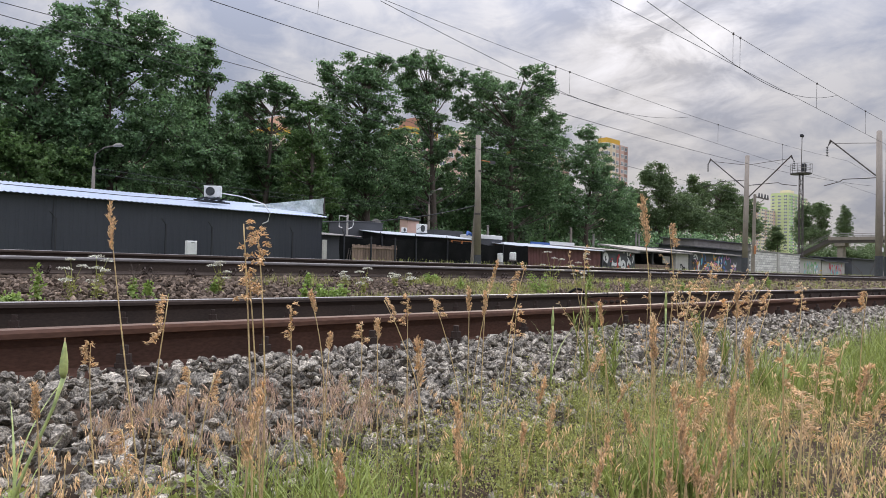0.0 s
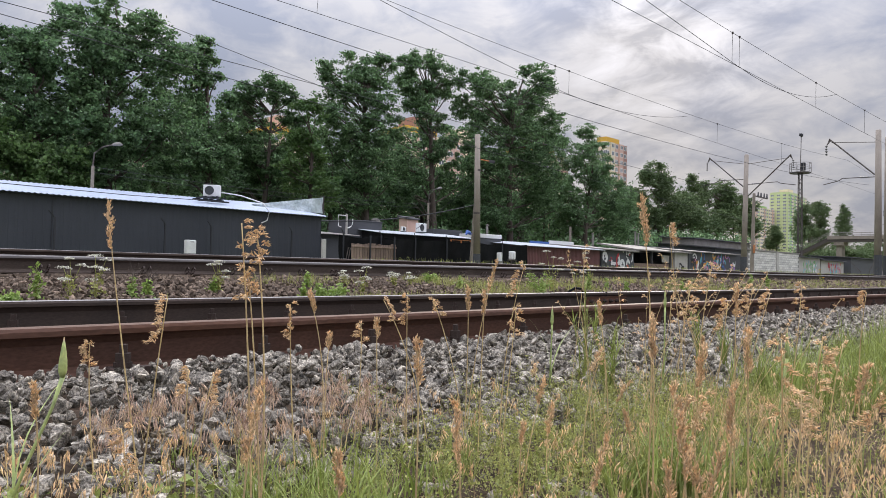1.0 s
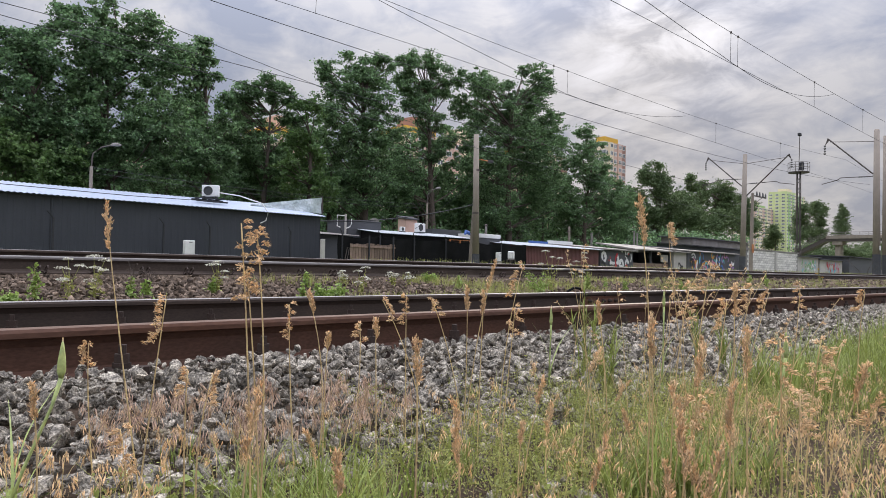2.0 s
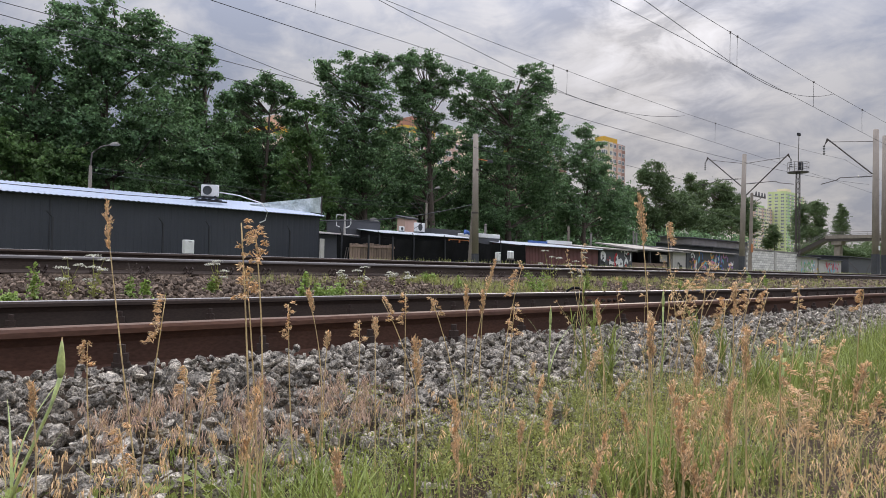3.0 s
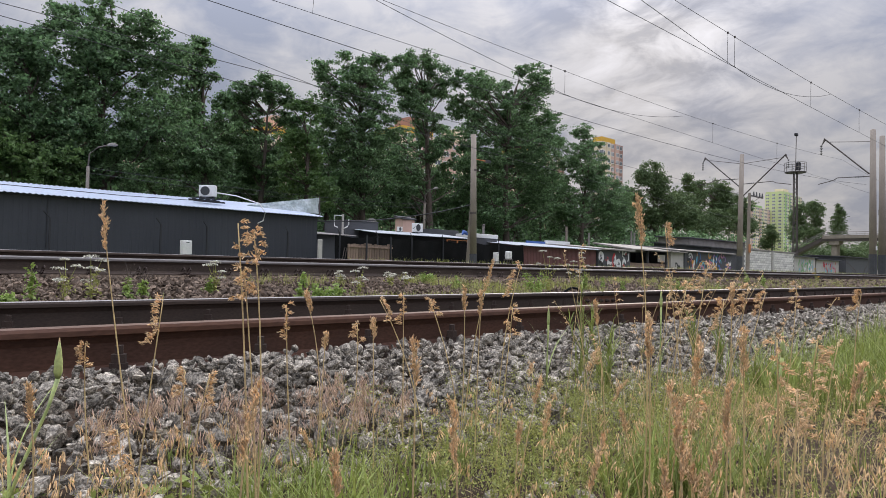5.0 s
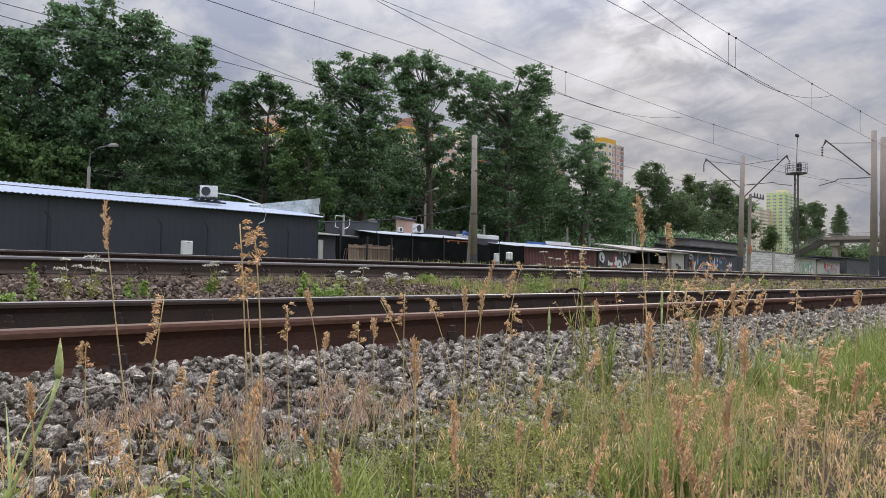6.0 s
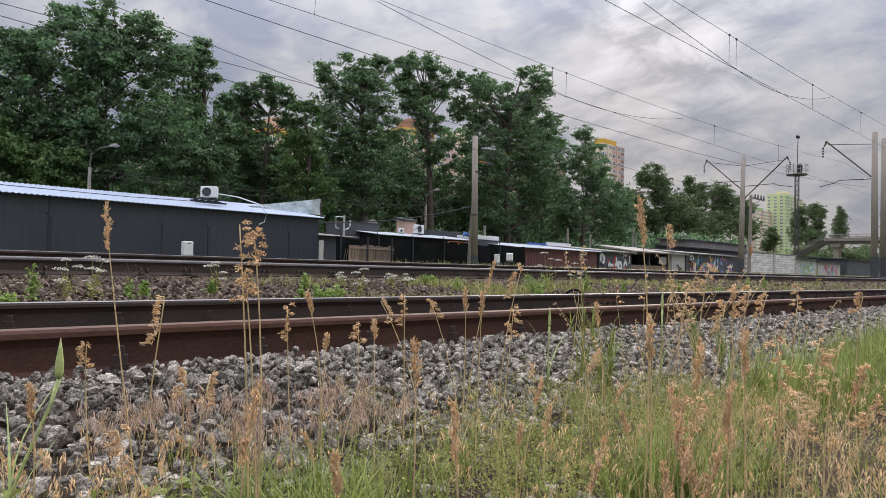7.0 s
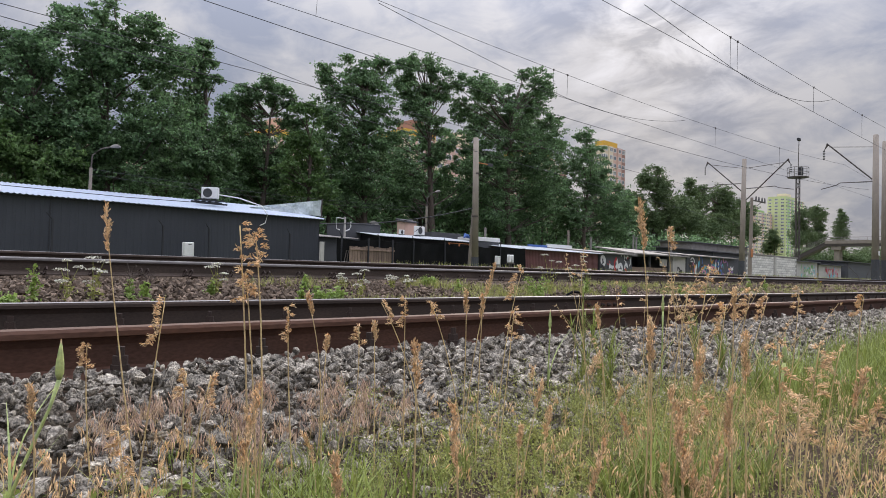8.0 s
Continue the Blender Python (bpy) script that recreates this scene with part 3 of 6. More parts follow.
# ---- buildings behind the tracks ----
def wave(g, x0, x1, y0, z0, y1, z1, pitch=0.18, amp=0.018, thick=0.012):
    """Corrugated sheet between a front edge (y0, z0) and a back edge (y1, z1); ribs run from front to back."""
    n = max(4, int((x1 - x0) / pitch * 4))
    v = []
    for off in (0.0, -thick):
        for y, z in ((y0, z0), (y1, z1)):
            for i in range(n + 1):
                x = x0 + (x1 - x0) * i / n
                v.append((x, y, z + off + amp * math.sin(2 * math.pi * (x - x0) / pitch)))
    k = n + 1
    f = []
    for i in range(n):
        f.append((i, i + 1, k + i + 1, k + i))
        f.append((2 * k + i, 3 * k + i, 3 * k + i + 1, 2 * k + i + 1))
        f.append((i, 2 * k + i, 2 * k + i + 1, i + 1))
        f.append((k + i, k + i + 1, 3 * k + i + 1, 3 * k + i))
    return g.add(v, f)


def ribbed_wall(g, x0, x1, y, z0, z1, pitch=0.25, depth=0.025, back=0.12):
    """Trapezoid-profiled wall cladding facing -y."""
    prof = []
    x = x0
    while x < x1 - 1e-6:
        for dx, d in ((0, 0), (0.55, 0), (0.65, depth), (0.9, depth)):
            if x + dx * pitch <= x1:
                prof.append((x + dx * pitch, y + d))
        x += pitch
    prof.append((x1, y))
    n = len(prof)
    v = [(px, py, z0) for px, py in prof] + [(px, py, z1) for px, py in prof]
    f = [(i, i + 1, n + i + 1, n + i) for i in range(n - 1)]
    g.add(v, f)
    return g.box(x0, x1, y + depth + 0.004, y + back, z0, z1)


def dark_hall():
    t = thing("long_shed", 0, 28.7, 0.5, "long anthracite metal-clad shed with a pale blue-grey corrugated roof", "building")
    g = ribbed_wall(Geo(), -22, 19.0, 0.0, -0.1, 2.44, 0.30, 0.012)
    part("front_wall", g, M_DARKWALL, t)
    part("end_wall", Geo().extrude([(0.12, -0.1), (8.0, -0.1), (8.0, 3.55), (0.12, 2.44)], "x", 18.88, 19.0), M_DARKWALL, t)
    part("end_wall", Geo().extrude([(0.12, -0.1), (8.0, -0.1), (8.0, 3.55), (0.12, 2.44)], "x", -22, -21.88), M_DARKWALL, t)
    part("rear_wall", Geo().box(-21.88, 18.88, 8.0, 8.12, -0.1, 3.5), M_DARKWALL, t)
    part("roof", wave(Geo(), -22.3, 19.2, -0.25, 2.455, 5.0, 3.33, 0.20, 0.022), M_ROOFBLUE, t, "pale blue-grey corrugated roof")
    part("roof", wave(Geo(), -22.3, 19.2, 5.02, 3.33, 8.4, 2.9, 0.20, 0.022), M_ROOFBLUE, t)
    part("eave_trim", Geo().box(-22.3, 19.2, -0.03, 0.0, 2.36, 2.425), M_POSTDARK, t)
    for x in (-15, -9, -3, 3.0, 7.0):
        part("panel_joint", Geo().box(x - 0.012, x + 0.012, -0.012, -0.002, -0.1, 2.36), M_POSTDARK, t)
    # film hung over the open gable
    n, v, f = 16, [], []
    for i in range(n + 1):
        s = i / n
        x = 15.8 + 4.0 * s
        for k in range(5):
            u = k / 4
            top = 2.86 + 0.68 * s
            low = 2.80 - 0.10 * s
            v.append((x, 1.1 + 0.10 * math.sin(s * 19 + u * 4) * (1 - abs(2 * u - 1)) + 0.05 * math.sin(s * 43), low + (top - low) * u))
    for i in range(n):
        for k in range(4):
            f.append((i * 5 + k, (i + 1) * 5 + k, (i + 1) * 5 + k + 1, i * 5 + k + 1))
    back = [(x, y + 0.03, z) for x, y, z in v]
    part("gable_film", Geo().add(v, f).add(back, [q[::-1] for q in f]), M_FOIL, t, "crinkled clear plastic film", smooth=True)
    part("film_post", Geo().box(19.78, 19.84, 1.05, 1.12, 2.6, 3.6), M_STEEL, t)


dark_hall()


def ac_unit(x, y, z, rz=0.0, s=1.0, label="white outdoor air conditioner unit on a bracket"):
    t = thing("air_conditioner", x, y, z, label, "air conditioner", "outdoor units", rz=rz)
    casing = part("casing", Geo().box(-0.40 * s, 0.40 * s, -0.15 * s, 0.15 * s, 0.06 * s, 0.62 * s, 0.02), M_WHITE, t)
    rr = 0.21 * s
    g = Geo()
    g.tube([(-0.10 * s + rr * math.cos(a), -0.158 * s, 0.34 * s + rr * math.sin(a)) for a in np.linspace(0, 6.2832, 21)], 0.012 * s, 5)
    for k in range(4):
        r2 = rr * (0.2 + 0.2 * k)
        g.tube([(-0.10 * s + r2 * math.cos(a), -0.158 * s, 0.34 * s + r2 * math.sin(a)) for a in np.linspace(0, 6.2832, 15)], 0.005 * s, 4)
    n = 20
    g.add([(-0.10 * s, -0.152 * s, 0.34 * s)] + [(-0.10 * s + rr * math.cos(a), -0.152 * s, 0.34 * s + rr * math.sin(a)) for a in np.linspace(0, 6.2832, n + 1)], [(0, i + 2, i + 1) for i in range(n)])
    part("fan_grille", g, M_FANDARK, casing, "dark round fan grille")
    for sx in (-0.28, 0.28):
        part("foot", Geo().box((sx - 0.03) * s, (sx + 0.03) * s, -0.22 * s, 0.22 * s, 0, 0.058 * s), M_POSTDARK, t)
    return t


def roof_rack():
    t = thing("mounting_frame", 14.0, 30.4, 3.335, "dark timber and steel frame on the shed roof", "frame")
    for yy in (-0.3, 0.25):
        part("rail", Geo().box(-0.75, 0.75, yy - 0.04, yy + 0.04, 0.0 + 0.17 * (yy + 0.3), 0.07 + 0.17 * (yy + 0.3)), M_POSTDARK, t)
    for xx in (-0.5, -0.15, 0.15, 0.5):
        part("block", Geo().box(xx - 0.06, xx + 0.06, -0.42, 0.36, 0.165, 0.22), M_POSTDARK, t)
    ac_unit(14.05, 30.4, 3.56, -38, 0.95)
    pts = [(14.4, 30.4, 3.85), (15.2, 29.8, 3.72), (15.8, 28.75, 3.35), (16.05, 28.6, 2.95), (15.95, 28.62, 2.55), (15.7, 28.68, 2.42)]
    tagged(part("pipe", Geo().tube(pts, 0.03, 6), M_WHITE), "white insulated pipe looping down over the eave", "pipe")
    tagged(part("cable", Geo().tube([(-2, 29.6, 3.36), (5, 29.5, 3.30), (10, 29.4, 3.25), (13.3, 30.0, 3.36)], 0.015, 5), M_WIRE), "thin black cable lying along the pale roof", "cable")


roof_rack()


def white_box(x, y, z, w=0.40, h=0.56):
    t = thing("utility_box", x, y, z, "white plastic utility cabinet by the shed wall", "cabinet")
    body = part("cabinet_body", Geo().box(-w / 2, w / 2, -0.13, 0.13, 0, h, 0.02), M_WHITE, t)
    part("door_panel", Geo().box(-w / 2 + 0.03, w / 2 - 0.03, -0.142, -0.132, h * 0.52, h - 0.04), M_WHITE, body)
    part("label_plate", Geo().box(-0.05, 0.08, -0.149, -0.143, h * 0.83, h * 0.88), M_FANDARK, body)
    part("plinth", Geo().box(-w / 2 - 0.02, w / 2 + 0.02, -0.14, 0.14, -0.4, -0.002), M_MORTAR, t)


white_box(11.62, 27.0, 0.86)


def tank(x, y, z):
    t = thing("tank", x, y, z, "two white plastic canisters on a steel stand by the fence", "tank", "white containers")
    for k in range(2):
        part("canister", Geo().box(-0.22 + 0.23 * k, -0.01 + 0.23 * k, -0.12, 0.12, 0.36, 0.84, 0.05), M_WHITE, t)
    part("stand", Geo().box(-0.25, 0.25, -0.15, 0.15, 0.30, 0.355, 0.02), M_STEEL, t)
    for sx in (-0.24, 0.20):
        part("leg", Geo().box(sx, sx + 0.04, -0.14, -0.1, -0.28, 0.297), M_STEEL, t)
        part("leg", Geo().box(sx, sx + 0.04, 0.1, 0.14, -0.28, 0.297), M_STEEL, t)


tank(31.0, 26.4, 0.75)
white_box(29.75, 26.3, 0.98, 0.24, 0.5)


def fence_post(t, x, y, top):
    g = Geo().box(x - 0.03, x + 0.03, y - 0.03, y + 0.03, 0, top - 0.5)
    g.tube([(x, y, top - 0.52), (x - 0.28, y - 0.2, top - 0.28)], 0.022, 5)
    part("post", g, M_POSTDARK, t)


def black_fence():
    t = thing("netting_fence", 0, 27.4, 0.5, "black shade netting stretched on posts with angled tips", "fence")
    n, m, v, f = 120, 5, [], []
    for i in range(n + 1):
        x = 19.2 + 14.4 * i / n
        for k in range(m + 1):
            u = k / m
            v.append((x, 0.05 * math.sin(x * 2.9 + u * 2) + 0.03 * math.sin(x * 7.1 - u * 5), -0.05 + u * (1.52 + 0.05 * math.cos(2 * math.pi * x / 2.4) + 0.004 * (x - 19))))
    for i in range(n):
        for k in range(m):
            a = i * (m + 1) + k
            f.append((a, a + m + 1, a + m + 2, a + 1))
    part("netting", Geo().add(v, f).add([(x, y + 0.012, z) for x, y, z in v], [q[::-1] for q in f]), M_BLACKNET, t, smooth=True)
    for x in np.arange(19.4, 33.5, 2.35):
        fence_post(t, x, -0.08, 2.1)
    t2 = thing("wire_fence", 0, 28.3, 0.5, "dark steel fence posts with angled tips before the shed wall", "fence")
    for x in (-4.4, -0.4, 3.3, 7.0, 11.1, 13.1, 17.1):
        fence_post(t2, x, 0, 2.1)
    for z in (0.4, 0.95, 1.45):
        part("line_wire", Geo().tube([(-6, 0, z), (18, 0, z)], 0.004, 4), M_WIRE, t2)


black_fence()


def wood_gate():
    t = thing("wooden_gate", 19.55, 26.85, 0.45, "weathered grey-brown wooden plank gate", "gate")
    rng = random.Random(4)
    for i in range(17):
        x = i * 0.165
        part("plank", Geo().box(x, x + 0.15, 0, 0.03, 0, 1.18 + rng.uniform(-0.05, 0.04), 0.006), M_WOOD, t)
    for z in (0.35, 0.98):
        part("rail", Geo().box(0, 2.8, -0.045, -0.002, z, z + 0.09, 0.006), M_WOOD, t)
    for x in (1.05, 2.6):
        part("post", Geo().box(x, x + 0.06, -0.12, -0.05, 0, 1.6), M_POSTDARK, t)
    p = thing("concrete_post", 18.05, 27.0, 0.45, "pale concrete fence post", "post")
    part("post_body", Geo().box(-0.09, 0.09, -0.08, 0.08, 0, 1.3, 0.015), M_PLASTER, p)
    c = thing("folding_frame", 19.3, 26.9, 0.45, "bare steel frame leaning by the gate", "frame")
    part("frame_bar", Geo().tube([(-0.1, 0, 0), (0.1, 0, 0.95), (0.22, 0, 0.95), (0.05, 0, 0)], 0.02, 5), M_STEEL, c)


wood_gate()


def shed(name, x0, x1, y0, y1, z, wall_h, rise, wall, roof, label, roof_label, over=0.3, corr=True, rib=False, pitch=0.18):
    t = thing(name, x0, y0, z, label, "building", "trackside sheds")
    w = x1 - x0
    d = y1 - y0
    if rib:
        part("front_wall", ribbed_wall(Geo(), 0, w, 0, -0.1, wall_h, 0.16, 0.022), wall, t)
    else:
        part("front_wall", Geo().box(0, w, 0, 0.12, -0.1, wall_h), wall, t)
    for x in (0, w - 0.12):
        part("side_wall", Geo().extrude([(0.124, -0.1), (d, -0.1), (d, wall_h + rise), (0.124, wall_h)], "x", x, x + 0.12), wall, t)
    part("rear_wall", Geo().box(0.124, w - 0.124, d - 0.12, d, -0.1, wall_h + rise - 0.03), wall, t)
    if corr:
        part("roof", wave(Geo(), -over, w + over, -over, wall_h + 0.04, d + over, wall_h + rise + 0.06, pitch, 0.02), roof, t, roof_label)
    else:
        part("roof", Geo().extrude([(-over, wall_h + 0.005), (d + over, wall_h + rise + 0.03), (d + over, wall_h + rise + 0.13), (-over, wall_h + 0.10)], "x", -over, w + over), roof, t, roof_label)
    return t


def sheds():
    shed("shed", 19.4, 22.0, 30, 34, 0.5, 1.62, 0.35, M_GREYWALL, M_ASBESTOS, "small dark shed with a wavy grey roof", "wavy grey cement sheet roof", pitch=0.17)
    t = thing("parapet_block", 22.35, 31.0, 0.5, "dark grey flat-roofed block with a parapet", "building", "trackside sheds")
    part("block_wall", Geo().box(0, 2.35, 0, 2, -0.1, 2.56), M_GREYWALL, t)
    part("parapet", Geo().box(-0.04, 2.39, -0.04, 2.04, 2.562, 2.61), M_DARKROOF, t)
    t = thing("vent_pipe", 22.05, 30.8, 2.24, "white bent vent pipe with a cabinet on a roof", "pipe")
    part("duct", Geo().tube([(0, 0, 0), (0, 0, 1.15)], 0.06, 8), M_PLASTER, t)
    part("elbow", Geo().tube([(0, -0.07, 0.35), (0.25, -0.07, 0.45), (0.35, -0.07, 0.6), (0.35, -0.07, 0.9)], 0.03, 8), M_WHITE, t)
    part("duct_frame", Geo().tube([(-0.08, 0, 1.05), (-0.55, 0, 1.05), (-0.55, 0, 0.45), (-0.35, 0, 0.40)], 0.03, 6), M_WHITE, t)
    shed("shed", 23.3, 30.2, 29.0, 31.2, 0.5, 1.80, 0.30, M_BLACKWALL_SHADE, M_LIGHTROOF, "low black shed with a pale metal roof", "pale metal roof", pitch=0.2)
    t = thing("parapet_block", 30.2, 32.5, 0.5, "dark grey parapet wall on a flat roof", "building", "trackside sheds")
    part("block_wall", Geo().box(0, 2.7, 0, 1.0, -0.1, 2.58), M_GREYWALL, t)
    ac_unit(27.23, 30.4, 2.58, 12, 0.95, "white outdoor air conditioner unit on a low roof")
    ac_unit(26.35, 31.0, 2.62, 12, 0.5, "white outdoor air conditioner unit on a low roof")
    t = thing("satellite_dish", 24.7, 31.6, 2.7, "grey satellite dish seen edge on", "dish")
    part("dish_bowl", Geo().tube([(0, 0, 0.35), (0.04, 0.02, 0.36), (0.09, 0.05, 0.37)], [0.34, 0.26, 0.03], 14), M_PLASTER, t)
    part("dish_arm", Geo().tube([(0, 0, -0.35), (0.05, 0.02, 0.3)], 0.025, 6), M_STEEL, t)
    t = thing("window_frame", 28.0, 28.6, 2.05, "orange-brown empty window frame under the eave", "frame")
    for x in (0, 0.85, 1.7):
        part("jamb", Geo().box(x, x + 0.08, 0, 0.06, -0.16, 0.12), M_ORANGE, t)
    for z in (-0.2, 0.122):
        part("bar", Geo().box(0, 1.78, 0, 0.06, z, z + 0.038), M_ORANGE, t)
    t = thing("white_container", 32.1, 30.5, 0.5, "white boxy cabin roof beside a blue tarp", "building", "trackside sheds")
    part("cabin", Geo().box(0, 2.5, 0, 1.4, -0.1, 2.05), M_GREYWALL, t)
    part("fascia", Geo().box(-0.05, 2.55, -0.05, 1.45, 2.053, 2.32, 0.02), M_WHITE, t)
    t = thing("tarpaulin", 30.3, 29.6, 2.75, "crumpled blue tarpaulin on the roof edge", "tarpaulin")
    part("sheet", Geo().tube([(0, 0, -0.1), (0.15, 0.05, 0.05), (0.3, 0, 0.0), (0.5, 0, -0.12)], [0.06, 0.14, 0.12, 0.04], 8), M_BLUE, t)
    shed("shed", 33.9, 43.2, 28.3, 34, 0.5, 1.55, 0.55, M_REDSHED, M_LIGHTROOF, "maroon corrugated metal shed with a pale roof", "pale corrugated roof", rib=True, pitch=0.2)
    t = thing("roof_panel", 33.5, 31.0, 2.62, "blue and white sheet along a roof edge", "panel")
    part("blue_strip", Geo().box(4.9, 7.1, 0, 0.1, -0.16, 0.0), M_BLUE, t)
    part("white_strip", Geo().box(7.12, 10.2, 0, 0.1, -0.12, 0.12), M_WHITE, t)
    shed("shed", 33.0, 48.0, 34.5, 39, 0.5, 1.75, 0.6, M_GREYWALL, M_ASBESTOS, "low shed with a weathered grey cement roof", "weathered grey cement roof", pitch=0.2)
    g = shed("garage", 43.6, 48.2, 28.4, 34, 0.5, 1.62, 0.5, M_GREYWALL, M_ASBESTOS, "painted garage with a sagging felt roof", "dark felt roof", corr=False)
    open_g = thing("open_shed", 48.4, 28.6, 0.5, "dark open-fronted shed with boards inside", "building", "trackside sheds")
    # The shade behind the open front is painted into this wall's near-black colour.
    part("rear_wall", Geo().box(0, 6.2, 3.0, 3.12, -0.1, 1.75), M_BLACKWALL_SHADE, open_g)
    part("side_wall", Geo().box(6.1, 6.2, 0, 2.99, -0.1, 1.75), M_GREYWALL, open_g)
    part("lower_boards", Geo().box(0.2, 6.0, 0.1, 0.16, -0.1, 0.75), M_WOOD, open_g)
    part("board", Geo().box(4.7, 5.9, 0.02, 0.08, 0.9, 1.5), M_PLASTER, open_g)
    part("post", Geo().box(3.1, 3.25, 0.1, 0.25, 0.752, 1.75), M_GREYWALL, open_g)
    part("roof", Geo().extrude([(-0.4, 1.76), (3.3, 2.3), (3.3, 2.4), (-0.4, 1.86)], "x", -0.2, 6.2), M_ASBESTOS, open_g)
    g = shed("garage", 54.7, 57.0, 28.3, 34, 0.5, 1.75, 0.5, M_PLASTER, M_ASBESTOS, "pale garage with a plain door", "dark felt roof", corr=False)
    g = shed("garage", 57.2, 67.2, 28.3, 34, 0.5, 1.90, 0.5, M_GREYWALL, M_ASBESTOS, "garage row covered in coloured spray paint", "dark felt roof", corr=False)
    shed("house", 32.2, 33.3, 37.5, 38.4, 0.5, 3.5, 0.2, M_PINK, M_DARKROOF, "small pink house wall behind the sheds", "dark felt roof", over=0.1, corr=False)
    shed("workshop", 76, 92, 37, 41, 0.5, 4.1, 0.2, M_ASBESTOS, M_DARKROOF, "long grey cement-clad workshop behind the garages", "dark felt roof", corr=False)
    t = thing("parapet_rail", 57.2, 34.6, 2.55, "dark boarded rail along a garage roof", "railing")
    for k in range(12):
        part("board", Geo().box(k * 0.9, k * 0.9 + 0.8, 0, 0.05, 0, 0.6), M_GREYWALL, t)
    part("rail", Geo().box(0, 10.8, -0.05, -0.004, 0.45, 0.55), M_GREYWALL, t)
    for x, y, h in ((53.0, 35.5, 1.3), (60.5, 35.2, 1.7), (61.3, 36.0, 1.9), (66.4, 34.6, 1.2), (39.2, 36.0, 1.3)):
        t = thing("chimney_pipe", x, y, 2.6, "thin grey chimney pipe on a roof", "chimney", "roof pipes")
        part("flue", Geo().tube([(0, 0, -2.15), (0, 0, h)], 0.09, 8), M_ASBESTOS, t)
        part("cap", Geo().tube([(0, 0, h + 0.02), (0, 0, h + 0.12)], [0.16, 0.05], 8), M_STEEL, t)
    shed("garage", 84.6, 92.5, 28.6, 34, 0.5, 2.2, 0.3, M_PLASTER, M_DARKROOF, "grey garage with painted doors", "dark felt roof", corr=False)
    shed("garage", 93.0, 102, 28.6, 34, 0.5, 2.0, 0.3, M_PLASTER, M_DARKROOF, "grey garage with reddish painted doors", "dark felt roof", corr=False)
    shed("shed", 103, 114, 28.0, 33, 0.5, 2.6, 0.2, M_GREYWALL, M_DARKROOF, "plain dark grey cabin at the end of the garages", "dark flat roof", corr=False)
    shed("garage", 69.5, 84.5, 31.5, 38, 0.5, 2.7, 0.6, M_GREYWALL, M_DARKROOF, "dark grey garage behind the whitewashed wall", "dark roof", corr=False)


sheds()


def graffiti(x0, x1, y, z0, z1, colours, seed, label):
    """Strokes of spray paint, thin raised curls on a wall."""
    rng = random.Random(seed)
    t = thing("graffiti", x0, y, z0, label, "graffiti")
    w, h = x1 - x0, z1 - z0
    for k in range(max(6, int(w * 5))):
        cx, cz, r = rng.uniform(0.1, w - 0.1), rng.uniform(0.15, h - 0.1), rng.uniform(0.14, 0.36) * min(1, h)
        a0, sweep, sq = rng.uniform(0, 6.28), rng.uniform(2.0, 5.2), rng.uniform(0.5, 1.6)
        th = rng.uniform(0.05, 0.12)
        v, f, n = [], [], 12
        off = -0.004 - 0.0015 * (k % 20)
        for i in range(n + 1):
            a = a0 + sweep * i / n
            for rr in (r - th, r + th):
                v.append((min(max(cx + rr * math.cos(a), 0), w), off, min(max(cz + sq * rr * math.sin(a), 0.02), h)))
        for i in range(n):
            f.append((2 * i, 2 * i + 1, 2 * i + 3, 2 * i + 2))
        part("stroke", Geo().add(v, f).add([(a, b + 0.0012, c) for a, b, c in v], [q[::-1] for q in f]), M_PAINT[colours[k % len(colours)]], t)


graffiti(43.7, 48.1, 28.4, 0.7, 2.1, ["red", "white", "white", "black", "white"], 3, "red white and black spray-painted lettering shapes")
graffiti(57.4, 61.6, 28.3, 0.7, 2.4, ["blue", "orange", "cyan", "white", "pink", "black", "orange"], 5, "orange and blue spray-painted shapes on a garage")
graffiti(61.8, 66.9, 28.3, 0.7, 2.4, ["violet", "cyan", "white", "pink", "blue", "orange", "violet"], 8, "violet and cyan spray-painted shapes on a garage")
graffiti(86.5, 92.0, 28.6, 0.8, 2.4, ["green", "cyan", "green", "white"], 11, "green spray-painted shapes on garage doors")
graffiti(95.0, 101.0, 28.6, 0.8, 2.3, ["red", "pink", "red", "cyan"], 12, "red spray-painted shapes on garage doors")
graffiti(55.5, 56.4, 28.3, 0.7, 1.4, ["black"], 14, "thin black scrawl on a pale garage door")


def brick_wall():
    t = thing("brick_wall", 69.9, 28.2, 0.4, "whitewashed block wall with grey joints", "wall")
    part("wall_core", Geo().box(0, 14.3, 0.03, 0.3, 0, 2.6), M_MORTAR, t)
    part("coping", Geo().box(-0.1, 14.4, -0.05, 0.34, 2.602, 2.72), M_ASBESTOS, t)
    me = Geo().box(0, 0.60, 0, 0.06, 0, 0.225, 0.015).mesh("block", M_BRICKW)
    for r in range(10):
        for c in range(23):
            x = c * 0.63 + (0.31 if r % 2 else 0.0)
            if x + 0.6 > 14.3:
                continue
            ob = part("block", me, M_BRICKW, t)
            ob.location = (x, 0.0, 0.06 + r * 0.252)
    for x in (7.2,):
        part("pier", Geo().box(x, x + 0.5, -0.12, -0.004, 0, 2.6), M_PLASTER, t)


brick_wall()


